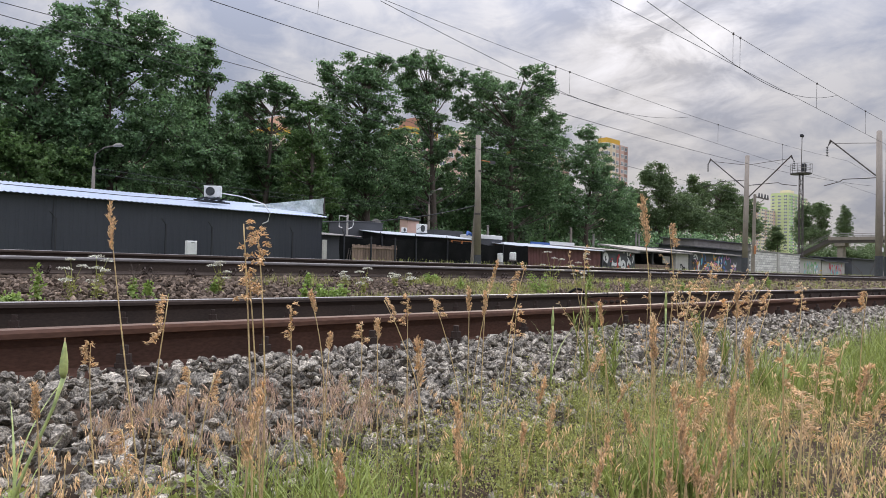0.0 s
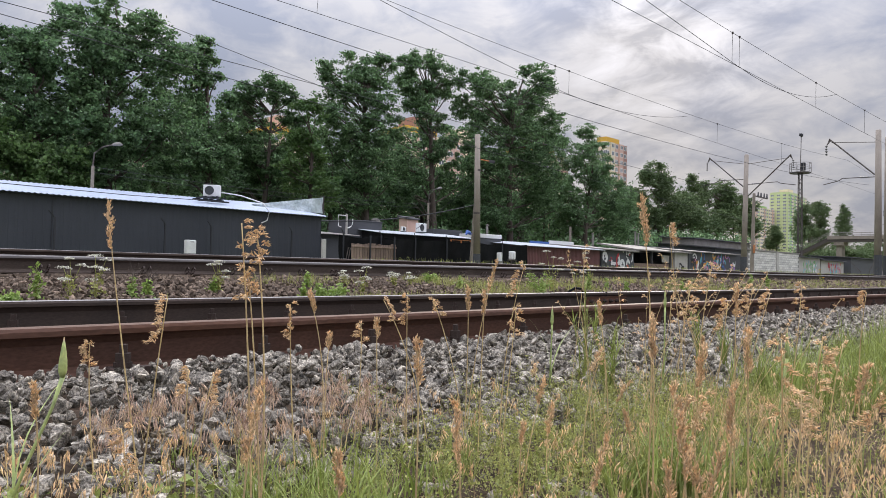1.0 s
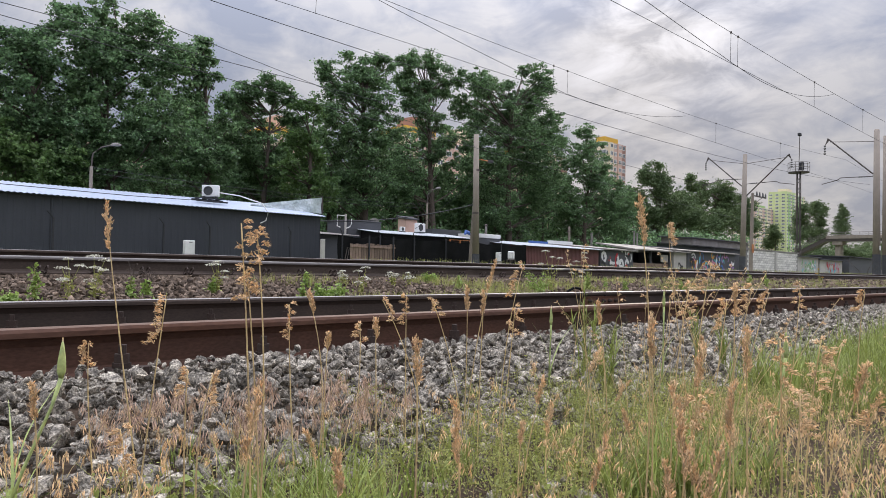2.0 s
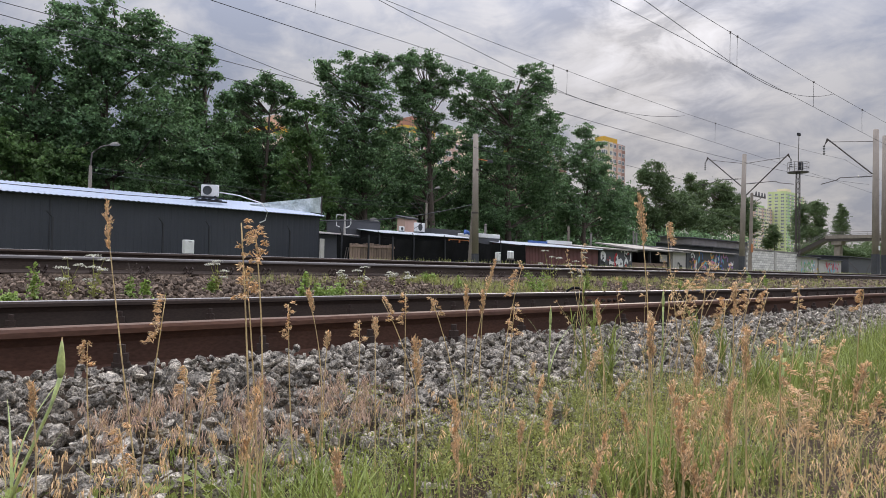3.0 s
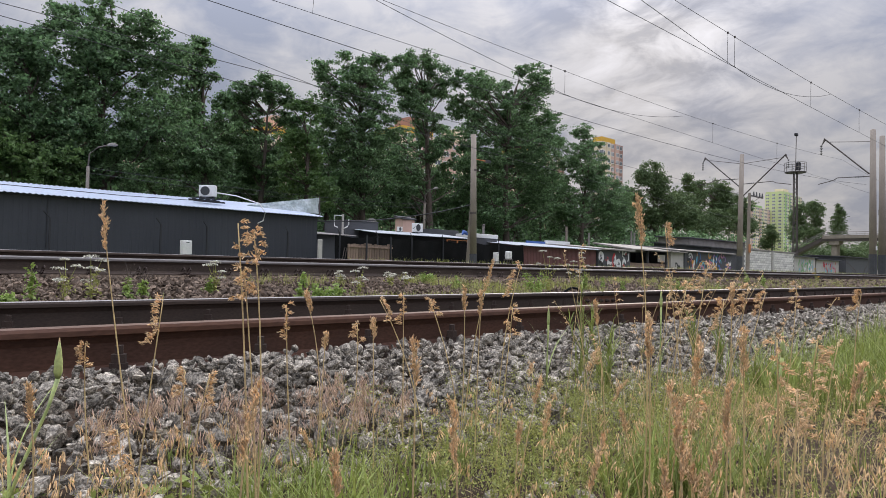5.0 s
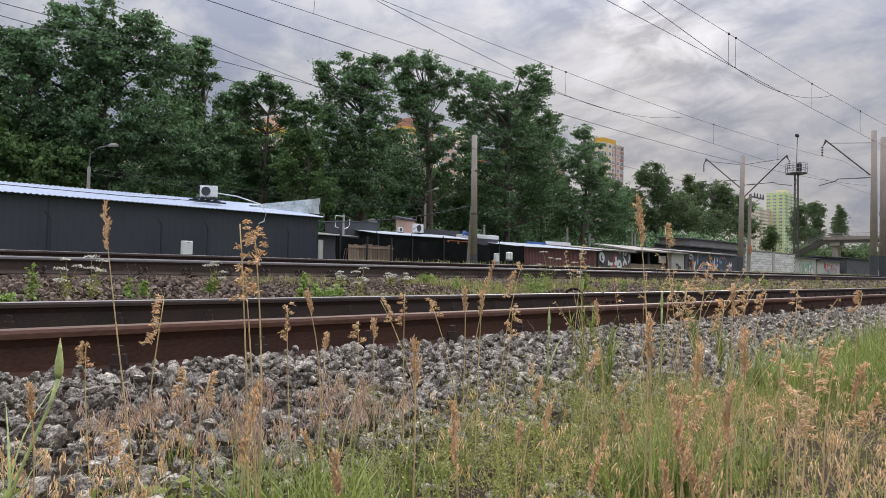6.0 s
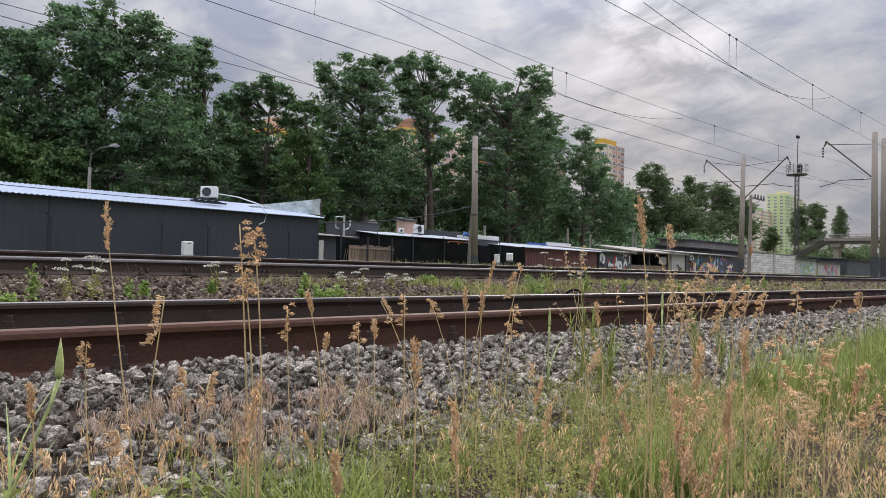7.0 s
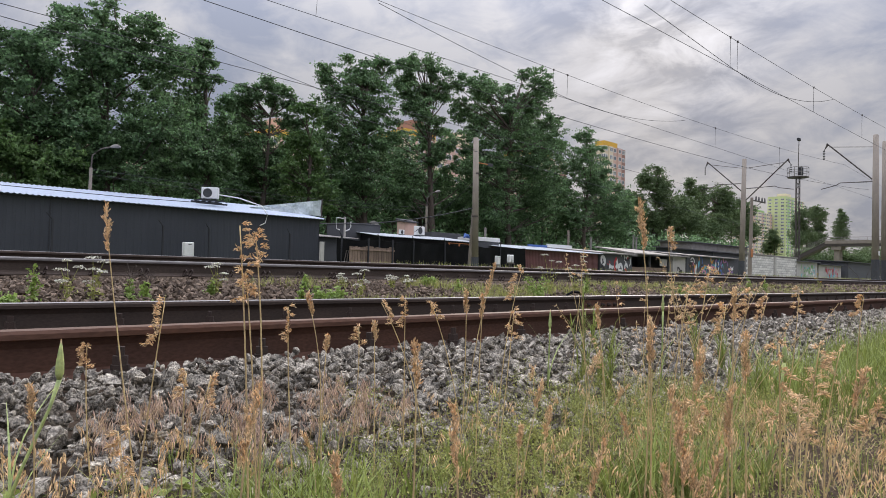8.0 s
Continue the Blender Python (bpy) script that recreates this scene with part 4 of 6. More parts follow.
# ---- poles, catenary and wires ----
def pole_a():
    t = thing("utility_pole", 27.5, 26.0, 0.45, "tall grey concrete pole with a dark painted base", "pole")
    part("shaft", Geo().tube([(0, 0, 0.88), (-0.13, 0, 7.56)], [0.20, 0.15], 12), M_CONCRETE, t, smooth=True)
    part("base", Geo().tube([(0.02, 0, -0.3), (0, 0, 0.88)], [0.215, 0.208], 12), M_TAR, t, "dark painted base")
    part("brace", Geo().tube([(0.55, 1.0, -0.2), (0.1, 0.18, 5.2)], [0.10, 0.08], 8), M_CONCRETE, t)
    arm = part("arm", Geo().tube([(-0.1, 0, 6.2), (0.75, -0.1, 6.16)], 0.03, 6), M_ORANGE, t)
    for k in range(4):
        part("insulator_shed", Geo().tube([(0.8 + k * 0.11, -0.1, 6.16), (0.86 + k * 0.11, -0.1, 6.16)], [0.10, 0.04], 8), M_INSUL, arm)
    for z in (3.1, 5.5):
        part("band", Geo().tube([(-0.06, 0, z), (-0.06, 0, z + 0.1)], 0.19, 10), M_STEEL, t)


pole_a()


def insulators(parent, p, q, n=5, r=0.085):
    p, q = Vector(p), Vector(q)
    for k in range(n):
        a = p.lerp(q, (k + 0.15) / n)
        b = p.lerp(q, (k + 0.75) / n)
        part("insulator_shed", Geo().tube([a, b], [r, r * 0.35], 8), M_INSUL, parent)


def catenary_mast(x, y, h, label, arms, lean=0.0):
    """Concrete mast; arms: (reach across the tracks, tip height, root height, height of the steady arm)."""
    t = thing("catenary_mast", x, y, 0.45, label, "mast", "catenary masts")
    part("shaft", Geo().tube([(0, 0, 0.0), (lean, 0, h)], [0.24, 0.165], 12), M_CONCRETE, t, smooth=True)
    part("base", Geo().tube([(0, 0, -0.4), (0, 0, 1.5)], [0.262, 0.25], 12), M_TAR, t, "dark painted base")
    for reach, tip, root, arm_z in arms:
        s = 1 if reach > 0 else -1
        bracket = part("bracket", Geo().tube([(lean * root / h, s * 0.2, root), (lean, reach, tip)], 0.05, 6), M_STEEL, t)
        part("tie_rod", Geo().tube([(lean, 0, h - 0.75), (lean, reach * 0.95, tip - 0.25)], 0.022, 6), M_STEEL, t)
        part("hanger", Geo().extrude([(reach, tip), (reach + s * 0.18, tip - 0.5), (reach - s * 0.12, tip - 0.12)], "x", lean - 0.02, lean + 0.02), M_STEEL, t)
        insulators(bracket, (lean, reach + s * 0.17, tip - 0.45), (lean, reach + s * 0.17, tip - 1.15), 4)
        arm = part("steady_arm", Geo().tube([(lean * 0.7, s * 0.2, arm_z), (lean * 0.7, reach * 0.72, arm_z + 0.05), (lean * 0.7, reach * 0.80, arm_z - 0.1), (lean * 0.7, reach * 1.12, arm_z - 0.3)], 0.03, 6), M_STEEL, t)
        insulators(arm, (lean * 0.7, s * 0.5, arm_z + 0.01), (lean * 0.7, s * 1.1, arm_z + 0.02), 4, 0.07)
    part("cap", Geo().tube([(lean, 0, h), (lean, 0, h + 0.05)], [0.165, 0.12], 12), M_CONCRETE, t)
    return t


catenary_mast(50.6, 12.2, 9.6, "grey concrete catenary mast with a steel bracket arm", ((2.9, 9.4, 6.75, 6.6),))
catenary_mast(52.2, 12.05, 9.4, "grey concrete catenary mast behind another mast", ())
catenary_mast(56.0, 23.0, 9.9, "leaning grey concrete catenary mast with two bracket arms", ((3.15, 10.0, 7.3, 7.9), (-3.45, 9.6, 6.5, 7.45)), 0.40)
catenary_mast(104.0, 12.2, 9.6, "distant grey concrete catenary mast", ((2.9, 9.4, 6.75, 6.6),))
catenary_mast(112.0, 23.0, 9.9, "distant grey concrete catenary mast", ((3.15, 10.0, 7.3, 7.9), (-3.45, 9.6, 6.5, 7.45)))


def slim_pole():
    t = thing("wooden_pole", 59.0, 23.4, 0.45, "slim pale pole with a crossarm and insulators", "pole")
    part("shaft", Geo().tube([(-0.35, 0, -0.3), (0, 0, 7.0)], [0.17, 0.12], 10), M_CONCRETE, t)
    part("crossarm", Geo().box(-0.1, 2.9, -0.04, 0.04, 6.75, 6.85), M_STEEL, t)
    part("strut", Geo().tube([(0.05, 0, 6.0), (2.0, 0, 6.75)], 0.03, 5), M_STEEL, t)
    for x in (0.9, 1.5, 2.2, 2.8):
        part("insulator", Geo().tube([(x, 0, 6.852), (x, 0, 7.2)], [0.09, 0.05], 8), M_INSUL, t)
    part("notice_plate", Geo().box(-0.55, -0.15, -0.2, -0.17, 1.9, 2.6), M_ORANGE, t)


slim_pole()


def small_bits():
    p = thing("utility_pole", 50.2, 36.0, 0.45, "short grey post with an insulator among the sheds", "pole")
    part("shaft", Geo().tube([(0, 0, -0.2), (0, 0, 4.0)], [0.14, 0.10], 8), M_CONCRETE, p)
    part("crossarm", Geo().box(-0.35, 0.35, -0.03, 0.03, 3.5, 3.58), M_STEEL, p)
    n = thing("notice_plate", 50.35, 11.93, 2.35, "small white notice plate strapped to the mast", "sign")
    part("plate", Geo().box(-0.16, 0.16, -0.012, 0.012, -0.14, 0.14, 0.004), M_WHITE, n)
    h = part("hose", Geo().tube([(6.85, 5.0, 0.10), (6.98, 5.0, 0.25), (7.12, 5.02, 0.285), (7.28, 5.04, 0.275), (7.5, 5.05, 0.11)], 0.016, 7), M_BLACKNET, smooth=True)
    tagged(h, "short piece of black hose arched over the ballast", "hose")


small_bits()


def light_mast():
    t = thing("light_mast", 89.7, 30.0, 0.45, "dark lattice floodlight mast with a round platform", "mast")
    for sx in (-0.22, 0.22):
        for sy in (-0.22, 0.22):
            part("leg", Geo().tube([(sx, sy, -0.3), (sx * 0.8, sy * 0.8, 12.8)], 0.05, 5), M_STEEL, t)
    g = Geo()
    for k in range(21):
        z = k * 0.62
        for a, b in (((-0.2, -0.2), (0.2, -0.2)), ((0.2, -0.2), (0.2, 0.2)), ((0.2, 0.2), (-0.2, 0.2)), ((-0.2, 0.2), (-0.2, -0.2))):
            if k % 2:
                a, b = b, a
            g.tube([(*a, z), (*b, z + 0.6)], 0.022, 4)
    part("lattice", g, M_STEEL, t)
    part("platform", Geo().tube([(0, 0, 12.75), (0, 0, 12.85)], 1.2, 16), M_STEEL, t)
    rail_g = Geo()
    for z in (13.4, 14.0):
        rail_g.tube([(1.2 * math.cos(a), 1.2 * math.sin(a), z) for a in np.linspace(0, 6.2832, 17)], 0.03, 4)
    for a in np.linspace(0, 6.2832, 11)[:-1]:
        rail_g.tube([(1.2 * math.cos(a), 1.2 * math.sin(a), 12.85), (1.2 * math.cos(a), 1.2 * math.sin(a), 14.0)], 0.03, 4)
    part("guard_rail", rail_g, M_ASBESTOS, t)
    part("antenna_pole", Geo().tube([(0, 0, 12.8), (0.25, 0, 17.4)], 0.045, 6), M_STEEL, t)
    part("floodlight", Geo().box(-0.1, 0.55, -0.15, 0.15, 17.4, 17.75, 0.05), M_POSTDARK, t)
    part("floodlight", Geo().box(0.7, 1.2, -0.25, 0.25, 13.2, 14.2, 0.06), M_POSTDARK, t)


light_mast()


def street_lamp(x, y, h, dx):
    t = thing("street_lamp", x, y, 0.45, "grey street lamp with a curved arm and cobra head", "street lamp", "street lamps")
    part("pole", Geo().tube([(0, 0, -0.2), (0, 0, h - 1.0)], [0.11, 0.07], 8), M_CONCRETE, t)
    arm = part("arm", Geo().tube([(0, 0, h - 1.0), (0.05 * dx, 0, h - 0.4), (0.5 * dx, 0, h - 0.05), (dx, 0, h + 0.1)], 0.035, 6), M_STEEL, t)
    part("lamp_head", Geo().tube([(dx * 0.95, 0, h + 0.08), (dx * 1.1, 0, h + 0.14), (dx * 1.35, 0, h + 0.17), (dx * 1.5, 0, h + 0.15)], [0.04, 0.08, 0.09, 0.03], 8), M_ASBESTOS, arm)


street_lamp(9.9, 34.0, 5.45, 0.85)
street_lamp(31.8, 34.8, 5.55, 0.85)


def span(p, q, sag, n=24):
    p, q = Vector(p), Vector(q)
    return [p.lerp(q, i / n) - Vector((0, 0, 4 * sag * (i / n) * (1 - i / n))) for i in range(n + 1)]


def overhead(y, x0, x1, zm, zc, sag, droppers, label):
    t = thing("overhead_line", 0, y, 0, label, "overhead line", "overhead lines")
    part("messenger_wire", Geo().tube(span((x0, 0, zm + sag), (x1, 0, zm + sag), sag), 0.007, 5), M_WIRE, t)
    part("contact_wire", Geo().tube(span((x0, 0, zc + 0.05), (x1, 0, zc + 0.05), 0.05), 0.007, 5), M_WIRE, t)
    for x in droppers:
        u = (x - x0) / (x1 - x0)
        z = zm + sag - 4 * sag * u * (1 - u)
        part("dropper", Geo().tube([(x, 0, z), (x + 0.03, 0.02, zc + 0.6 * (z - zc)), (x - 0.02, 0, zc)], 0.006, 4), M_WIRE, t)
        part("clamp", Geo().tube([(x, 0, z - 0.03), (x, 0, z + 0.03)], 0.03, 6), M_STEEL, t)
    return t


RAISED = overhead(8.6, -4, 50.6, 7.70, 6.78, 0.55, (2, 9, 20.0, 20.5, 27.3, 33.5, 41), "messenger and contact wires over the raised track")
overhead(8.6, 50.6, 104, 7.70, 6.78, 0.55, (58, 66, 75, 84, 94), "messenger and contact wires over the raised track")
HIDDEN = overhead(14.0, -6, 50.6, 7.45, 6.62, 0.85, (2.5, 9.0, 18.5, 19.3, 31.0, 39), "messenger and contact wires over a hidden track")
overhead(14.0, 50.6, 104, 7.45, 6.62, 0.85, (60, 70, 80, 92), "messenger and contact wires over a hidden track")


def loose_wire(points, r, label):
    tagged(part("cable", Geo().tube(points, r, 5), M_WIRE), label, "cable", "loose overhead cables")


def jumper(p, q, sag, line, label):
    part("jumper_wire", Geo().tube([v - Vector((0, p[1], 0)) for v in span(p, q, sag)], 0.008, 5), M_WIRE, line, label)


jumper((20.4, 8.6, 6.8), (29.6, 8.6, 7.72), 0.42, RAISED, "slack jumper wire")
jumper((15.0, 8.6, 7.23), (20.35, 8.6, 6.79), 0.0, RAISED, "second wire rising to the messenger wire")
jumper((19.3, 14, 6.65), (27.98, 14, 7.37), 0.3, HIDDEN, "slack jumper wire")
jumper((10.9, 14, 7.52), (19.3, 14, 6.64), 0.05, HIDDEN, "second wire rising to the messenger wire")
loose_wire(span((-4, 14, 6.62), (56.3, 14, 7.2), 0.95), 0.009, "overhead feeder wire beside the tracks")
loose_wire(span((-3.5, 20, 7.14), (56.2, 23, 7.05), 0.1), 0.011, "overhead feeder wire before the trees")
loose_wire(span((-3.5, 19.5, 6.9), (56.1, 22.95, 4.9), 0.1), 0.011, "overhead feeder wire before the trees")
loose_wire(span((-3.5, 20, 9.1), (27.4, 26, 7.3), 0.1), 0.011, "overhead feeder wire before the trees")
loose_wire(span((19.9, 31, 2.9), (27.4, 26, 4.1), 0.35), 0.03, "grey cable sagging from the pole to the shed")
loose_wire(span((27.4, 26, 5.6), (25.6, 29, 2.7), 0.1), 0.014, "thin stay wire of the pole")
loose_wire(span((9.9, 34.0, 4.85), (31.8, 34.8, 4.9), 0.25), 0.009, "street lighting cable before the dark trees")
loose_wire(span((9.9, 34.0, 4.6), (31.8, 34.8, 4.65), 0.25), 0.009, "street lighting cable before the dark trees")


def footbridge():
    """Crosses the tracks; a stair comes down on the far side."""
    t = thing("footbridge", 150, 45, 0.45, "concrete footbridge with metal railings and a stair", "bridge")
    part("deck", Geo().box(0, 3, -75, 0, 7.0, 7.9), M_STEEL, t)
    part("edge_beam", Geo().box(-0.12, -0.004, -75, 0, 7.5, 8.15), M_CONCRETE, t)
    part("stair_flight", Geo().extrude([(0, 7.0), (12, 0.7), (12, 1.5), (0, 7.9)], "x", 0.2, 2.8), M_STEEL, t)
    for z in (8.35, 8.78):
        part("handrail", Geo().tube([(0, 12, z - 6.4), (0, 0, z), (0, -75, z)], 0.05, 4), M_ASBESTOS, t)
    post = Geo().tube([(0, 0, 0), (0, 0, 0.88)], 0.035, 4).mesh("baluster", M_ASBESTOS)
    for k in range(50):
        part("baluster", post, M_ASBESTOS, t).location = (0, -1.5 * k, 7.9)
    for k in range(9):
        part("baluster", post, M_ASBESTOS, t).location = (0, 1.45 * k, 7.9 - 6.4 * 1.45 * k / 12)
    for y in (-2.5, -38):
        part("pier", Geo().box(0.5, 2.4, y, y + 1.0, -1, 6.996), M_CONCRETE, t)
        part("crosshead", Geo().box(0.1, 2.9, y - 0.4, y + 1.4, 6.3, 6.998), M_CONCRETE, t)


footbridge()


# ---- apartment towers beyond the trees ----
def tower(x, y, w, d, floors, storey, bays, walls, label, top=None, rz=0.0, lift=True):
    t = thing("apartment_building", x, y, 0.0, label, "apartment building", "apartment towers", rz=rz)
    h = floors * storey
    bw = w / bays
    for b in range(bays):
        m = walls[b % len(walls)]
        part("wall_bay", Geo().box(b * bw, (b + 1) * bw - 0.02, 0 if b % 2 else 0.35, d, 0, h), m, t)
    if top:
        part("top_storey", Geo().box(0.2, w * 0.62, 0.36, d - 0.4, h + 0.02, h + storey * 0.6), top, t)
    part("lift_house", Geo().box(w * 0.3, w * 0.55, d * 0.3, d * 0.8, h + storey * 0.92 if top else h + 0.02, h + storey * 1.9), walls[-1], t) if lift else None
    ww, hh = bw * 0.6, storey * 0.54
    win = Geo()
    for x0, x1, z0, z1 in ((0, 0.18, 0, hh), (ww - 0.18, ww, 0, hh), (ww / 2 - 0.1, ww / 2 + 0.1, 0.18, hh - 0.18), (0.18, ww - 0.18, 0, 0.18), (0.18, ww - 0.18, hh - 0.18, hh)):
        win.box(x0, x1, -0.10, 0.05, z0, z1)
    win = win.mesh("window", M_WHITE)
    pane = Geo().box(0.1, ww - 0.1, -0.05, 0.02, 0.1, hh - 0.1).mesh("pane", M_WINDOW)
    first = int(floors * 0.35)
    for fl in range(first, floors):
        for b in range(bays):
            o = part("window", win, M_WHITE, t)
            part("pane", pane, M_WINDOW, o)
            o.location = (b * bw + bw * 0.22, 0 if b % 2 else 0.35, fl * storey + storey * 0.32)
        for c in range(3):
            o = part("window", win, M_WHITE, t)
            part("pane", pane, M_WINDOW, o)
            o.matrix_basis = pose(0, (c + 0.85) * d / 3, fl * storey + storey * 0.32, 0, 0, -90)
    return t


tower(232.5, 150, 16, 5, 17, 3.1, 5, [M_CREAM, M_CREAM, M_PINK, M_PINK, M_BROWNP], "cream and salmon panel tower with a yellow top storey", M_YELLOW, lift=False)
tower(204, 165, 24, 14, 15, 3.1, 6, [M_PINK, M_CREAM, M_BROWNP], "salmon and brown panel block behind the trees", M_YELLOW)
tower(128, 150, 20, 14, 13, 3.1, 5, [M_CREAM, M_PINK, M_BROWNP], "cream and salmon panel block seen between trees", M_YELLOW)
tower(150, 152, 20, 14, 13, 3.1, 5, [M_PINK, M_CREAM, M_CREAM], "salmon and cream panel block seen between trees")
tower(86, 155, 16, 14, 11, 3.1, 4, [M_CREAM, M_PINK], "cream panel block glimpsed through the trees", M_YELLOW)
tower(28, 150, 26, 14, 8, 3.1, 5, [M_PINK, M_CREAM], "salmon low block glimpsed through the trees")
tower(660, 262, 52, 18, 20, 3.3, 10, [M_CREAM, M_PINK, M_LIMEP, M_CREAM], "green and cream apartment tower in the distance", M_GREENP)
tower(715, 250, 52, 18, 25, 3.3, 10, [M_LIMEP, M_GREENP, M_CREAM, M_GREENP, M_CREAM], "taller green and cream apartment tower in the distance", M_LIMEP)


# ---- trees ----
TREE_COUNT = [0]


def tree(name, bx, by, lobes, leaf, label):
    """A trunk with limbs out to each lobe (x, z, radius) of the crown, and many small leaf faces in clumps."""
    TREE_COUNT[0] += 1
    rng = np.random.default_rng(100 + TREE_COUNT[0])
    t = thing(name, bx, by, 0.4, label, "tree", "trees")
    top = max(z for _, z, _ in lobes)
    size = 0.10 if by < 52.5 else 0.14 if by < 60 else 0.17
    front = by < 52.5
    g = Geo()
    r0 = 0.018 * top + 0.06
    cx = float(np.mean([x for x, _, _ in lobes])) - bx
    spine = [Vector((cx * 0.5 * u * u + 0.25 * math.sin(3 * u + TREE_COUNT[0]), 0.2 * math.sin(4 * u), u * top * 0.82)) for u in np.linspace(0, 1, 9)]
    spine[0] = Vector((0, 0, -0.4))
    g.tube(spine, [r0 * (1.25 if i == 0 else 1 - 0.1 * i) for i in range(9)], 9)
    part("trunk", g, M_BARK, t, smooth=True)
    centres = []
    limbs = Geo()
    full = []
    for x, z, r in lobes:
        full.append((x, z, r * (1.08 if by < 60 else 1.0)))
        for _ in range(0 if name in ("poplar", "spruce") else 3):
            a, q = rng.uniform(0, 6.28), rng.uniform(0.75, 1.1) * r
            full.append((x + q * math.cos(a), z + 0.8 * q * math.sin(a), r * rng.uniform(0.25, 0.5)))
    for x, z, r in full:
        depth_off = rng.uniform(-0.8, 0.8) * min(2.5, r * 1.3)
        c = np.array([x - bx, depth_off, z - 0.4])
        u = min(0.95, max(0.12, (z - 0.4 - 0.8 * r) / top * 0.95))
        s = spine[min(8, int(u / 0.82 * 8))] if u < 0.82 else spine[8]
        mid = Vector(((s.x + c[0]) / 2 + rng.normal(0, 0.25), c[1] * 0.4, (s.z + c[2]) / 2 - 0.1 * r))
        limbs.tube([s, mid, Vector(c)], [r0 * 0.20, r0 * 0.13, r0 * 0.06], 6)
        n_sub = int(np.clip(28 * r ** 1.6, 9, 230))
        d = rng.normal(size=(n_sub, 3))
        d /= np.linalg.norm(d, axis=1)[:, None]
        # sprays reach out unevenly, and whole pockets of the crown stay open
        reach = np.array([noise.noise(Vector(q) * 1.9 + Vector((7.0 * TREE_COUNT[0], x, z))) for q in d])
        rad = r * (rng.uniform(0, 1, n_sub) ** 0.42) * (0.95 + 0.65 * reach)
        sub = c + d * rad[:, None] * rng.uniform(0.85, 1.15, 3)
        if name not in ("poplar", "spruce"):
            gap = np.array([noise.noise(Vector(q) * (0.95 if by < 60 else 0.4) + Vector((0, 3.1 * TREE_COUNT[0], 0))) for q in sub])
            sub = sub[gap > -0.27]
        n_sub = len(sub)
        if n_sub == 0:
            continue
        for p in sub[:: max(1, n_sub // 4)]:
            limbs.tube([Vector(c), Vector((c + p) / 2 + rng.normal(0, 0.22, 3)), Vector(p)], [r0 * 0.06, r0 * 0.035, 0.008], 4)
        sr = rng.uniform(0.20, 0.46, n_sub) * (1.0 if by < 60 else 1.7)
        k = 44 if front else 17 if by < 60 else 28
        off = rng.normal(size=(n_sub, k, 3)) * np.array([1.0, 1.0, 0.45]) * 0.62
        centres.append((sub[:, None] + off * sr[:, None, None]).reshape(-1, 3))
    part("branchwork", limbs, M_BARK, t)["kind"] = "stuff"
    v, f = leaf_quads(rng, np.concatenate(centres), size, 1.1)
    part("crown", np_mesh("crown", v, f, leaf), leaf, t)


tree("oak", 9.2, 41.0, [(8.3, 11.3, 1.25), (9.7, 12.2, 1.04), (7.7, 11.9, 0.77), (8.9, 9.5, 2.40), (7.9, 8.1, 2.06), (10.3, 7.9, 2.31), (9.0, 6.2, 1.80)], M_LEAF, "tall leafy oak with gaps in its crown")
tree("oak", 13.1, 42.0, [(10.7, 13.8, 0.95), (12.9, 15.0, 1.19), (14.6, 14.3, 1.16), (15.7, 12.8, 1.73), (11.5, 11.8, 2.26), (14.0, 11.1, 2.52), (12.9, 8.5, 2.63), (15.5, 8.6, 2.24), (13.3, 6.2, 1.98), (11.5, 6.0, 1.60)], M_LEAF, "tall spreading oak with an uneven dense crown")
tree("oak", 20.4, 44.0, [(19.7, 14.8, 0.84), (18.8, 13.6, 0.90), (17.5, 13.6, 1.29), (20.0, 13.0, 0.77), (18.1, 11.5, 1.67), (19.7, 10.7, 1.45), (18.4, 8.9, 1.86), (20.6, 8.5, 1.73), (18.5, 6.7, 1.68), (20.6, 6.6, 1.54)], M_LEAF, "slender oak with a narrow ragged top")
tree("maple", 8.4, 40.0, [(7.9, 5.5, 1.29), (9.3, 5.3, 1.18), (7.2, 6.3, 0.99), (10.5, 5.1, 0.91), (8.6, 4.6, 1.16)], M_LEAF_L, "light green maple low before the tall oaks")
tree("oak", 27.7, 50.0, [(27.6, 15.1, 1.02), (25.6, 13.9, 0.99), (29.1, 14.8, 1.04), (24.7, 12.9, 0.98), (26.6, 12.8, 1.60), (30.0, 13.4, 1.34), (25.5, 10.3, 2.03), (28.2, 10.7, 2.10), (31.2, 11.7, 1.45), (26.0, 7.7, 2.04), (29.1, 8.0, 2.12)], M_LEAF, "oak with a ragged top of separate sprays")
tree("elm", 28.0, 44.0, [(27.6, 12.1, 0.85), (26.9, 9.8, 1.06), (28.2, 8.3, 1.37), (27.0, 6.9, 1.48), (28.6, 6.2, 1.29)], M_LEAF_L, "greyish-green elm with a thin crown")
tree("oak", 34.8, 46.0, [(30.9, 16.4, 0.92), (31.7, 15.0, 1.30), (33.7, 17.4, 1.04), (34.0, 15.9, 1.33), (36.5, 18.1, 0.98), (35.8, 16.3, 1.17), (32.4, 13.4, 1.87), (35.6, 14.0, 1.84), (34.2, 11.6, 2.29), (31.9, 10.3, 1.76), (36.3, 10.7, 1.86), (34.2, 8.7, 2.29), (33.1, 7.0, 1.88), (35.8, 7.0, 1.70)], M_LEAF, "tall oak with two forked tops of clumped leaves")
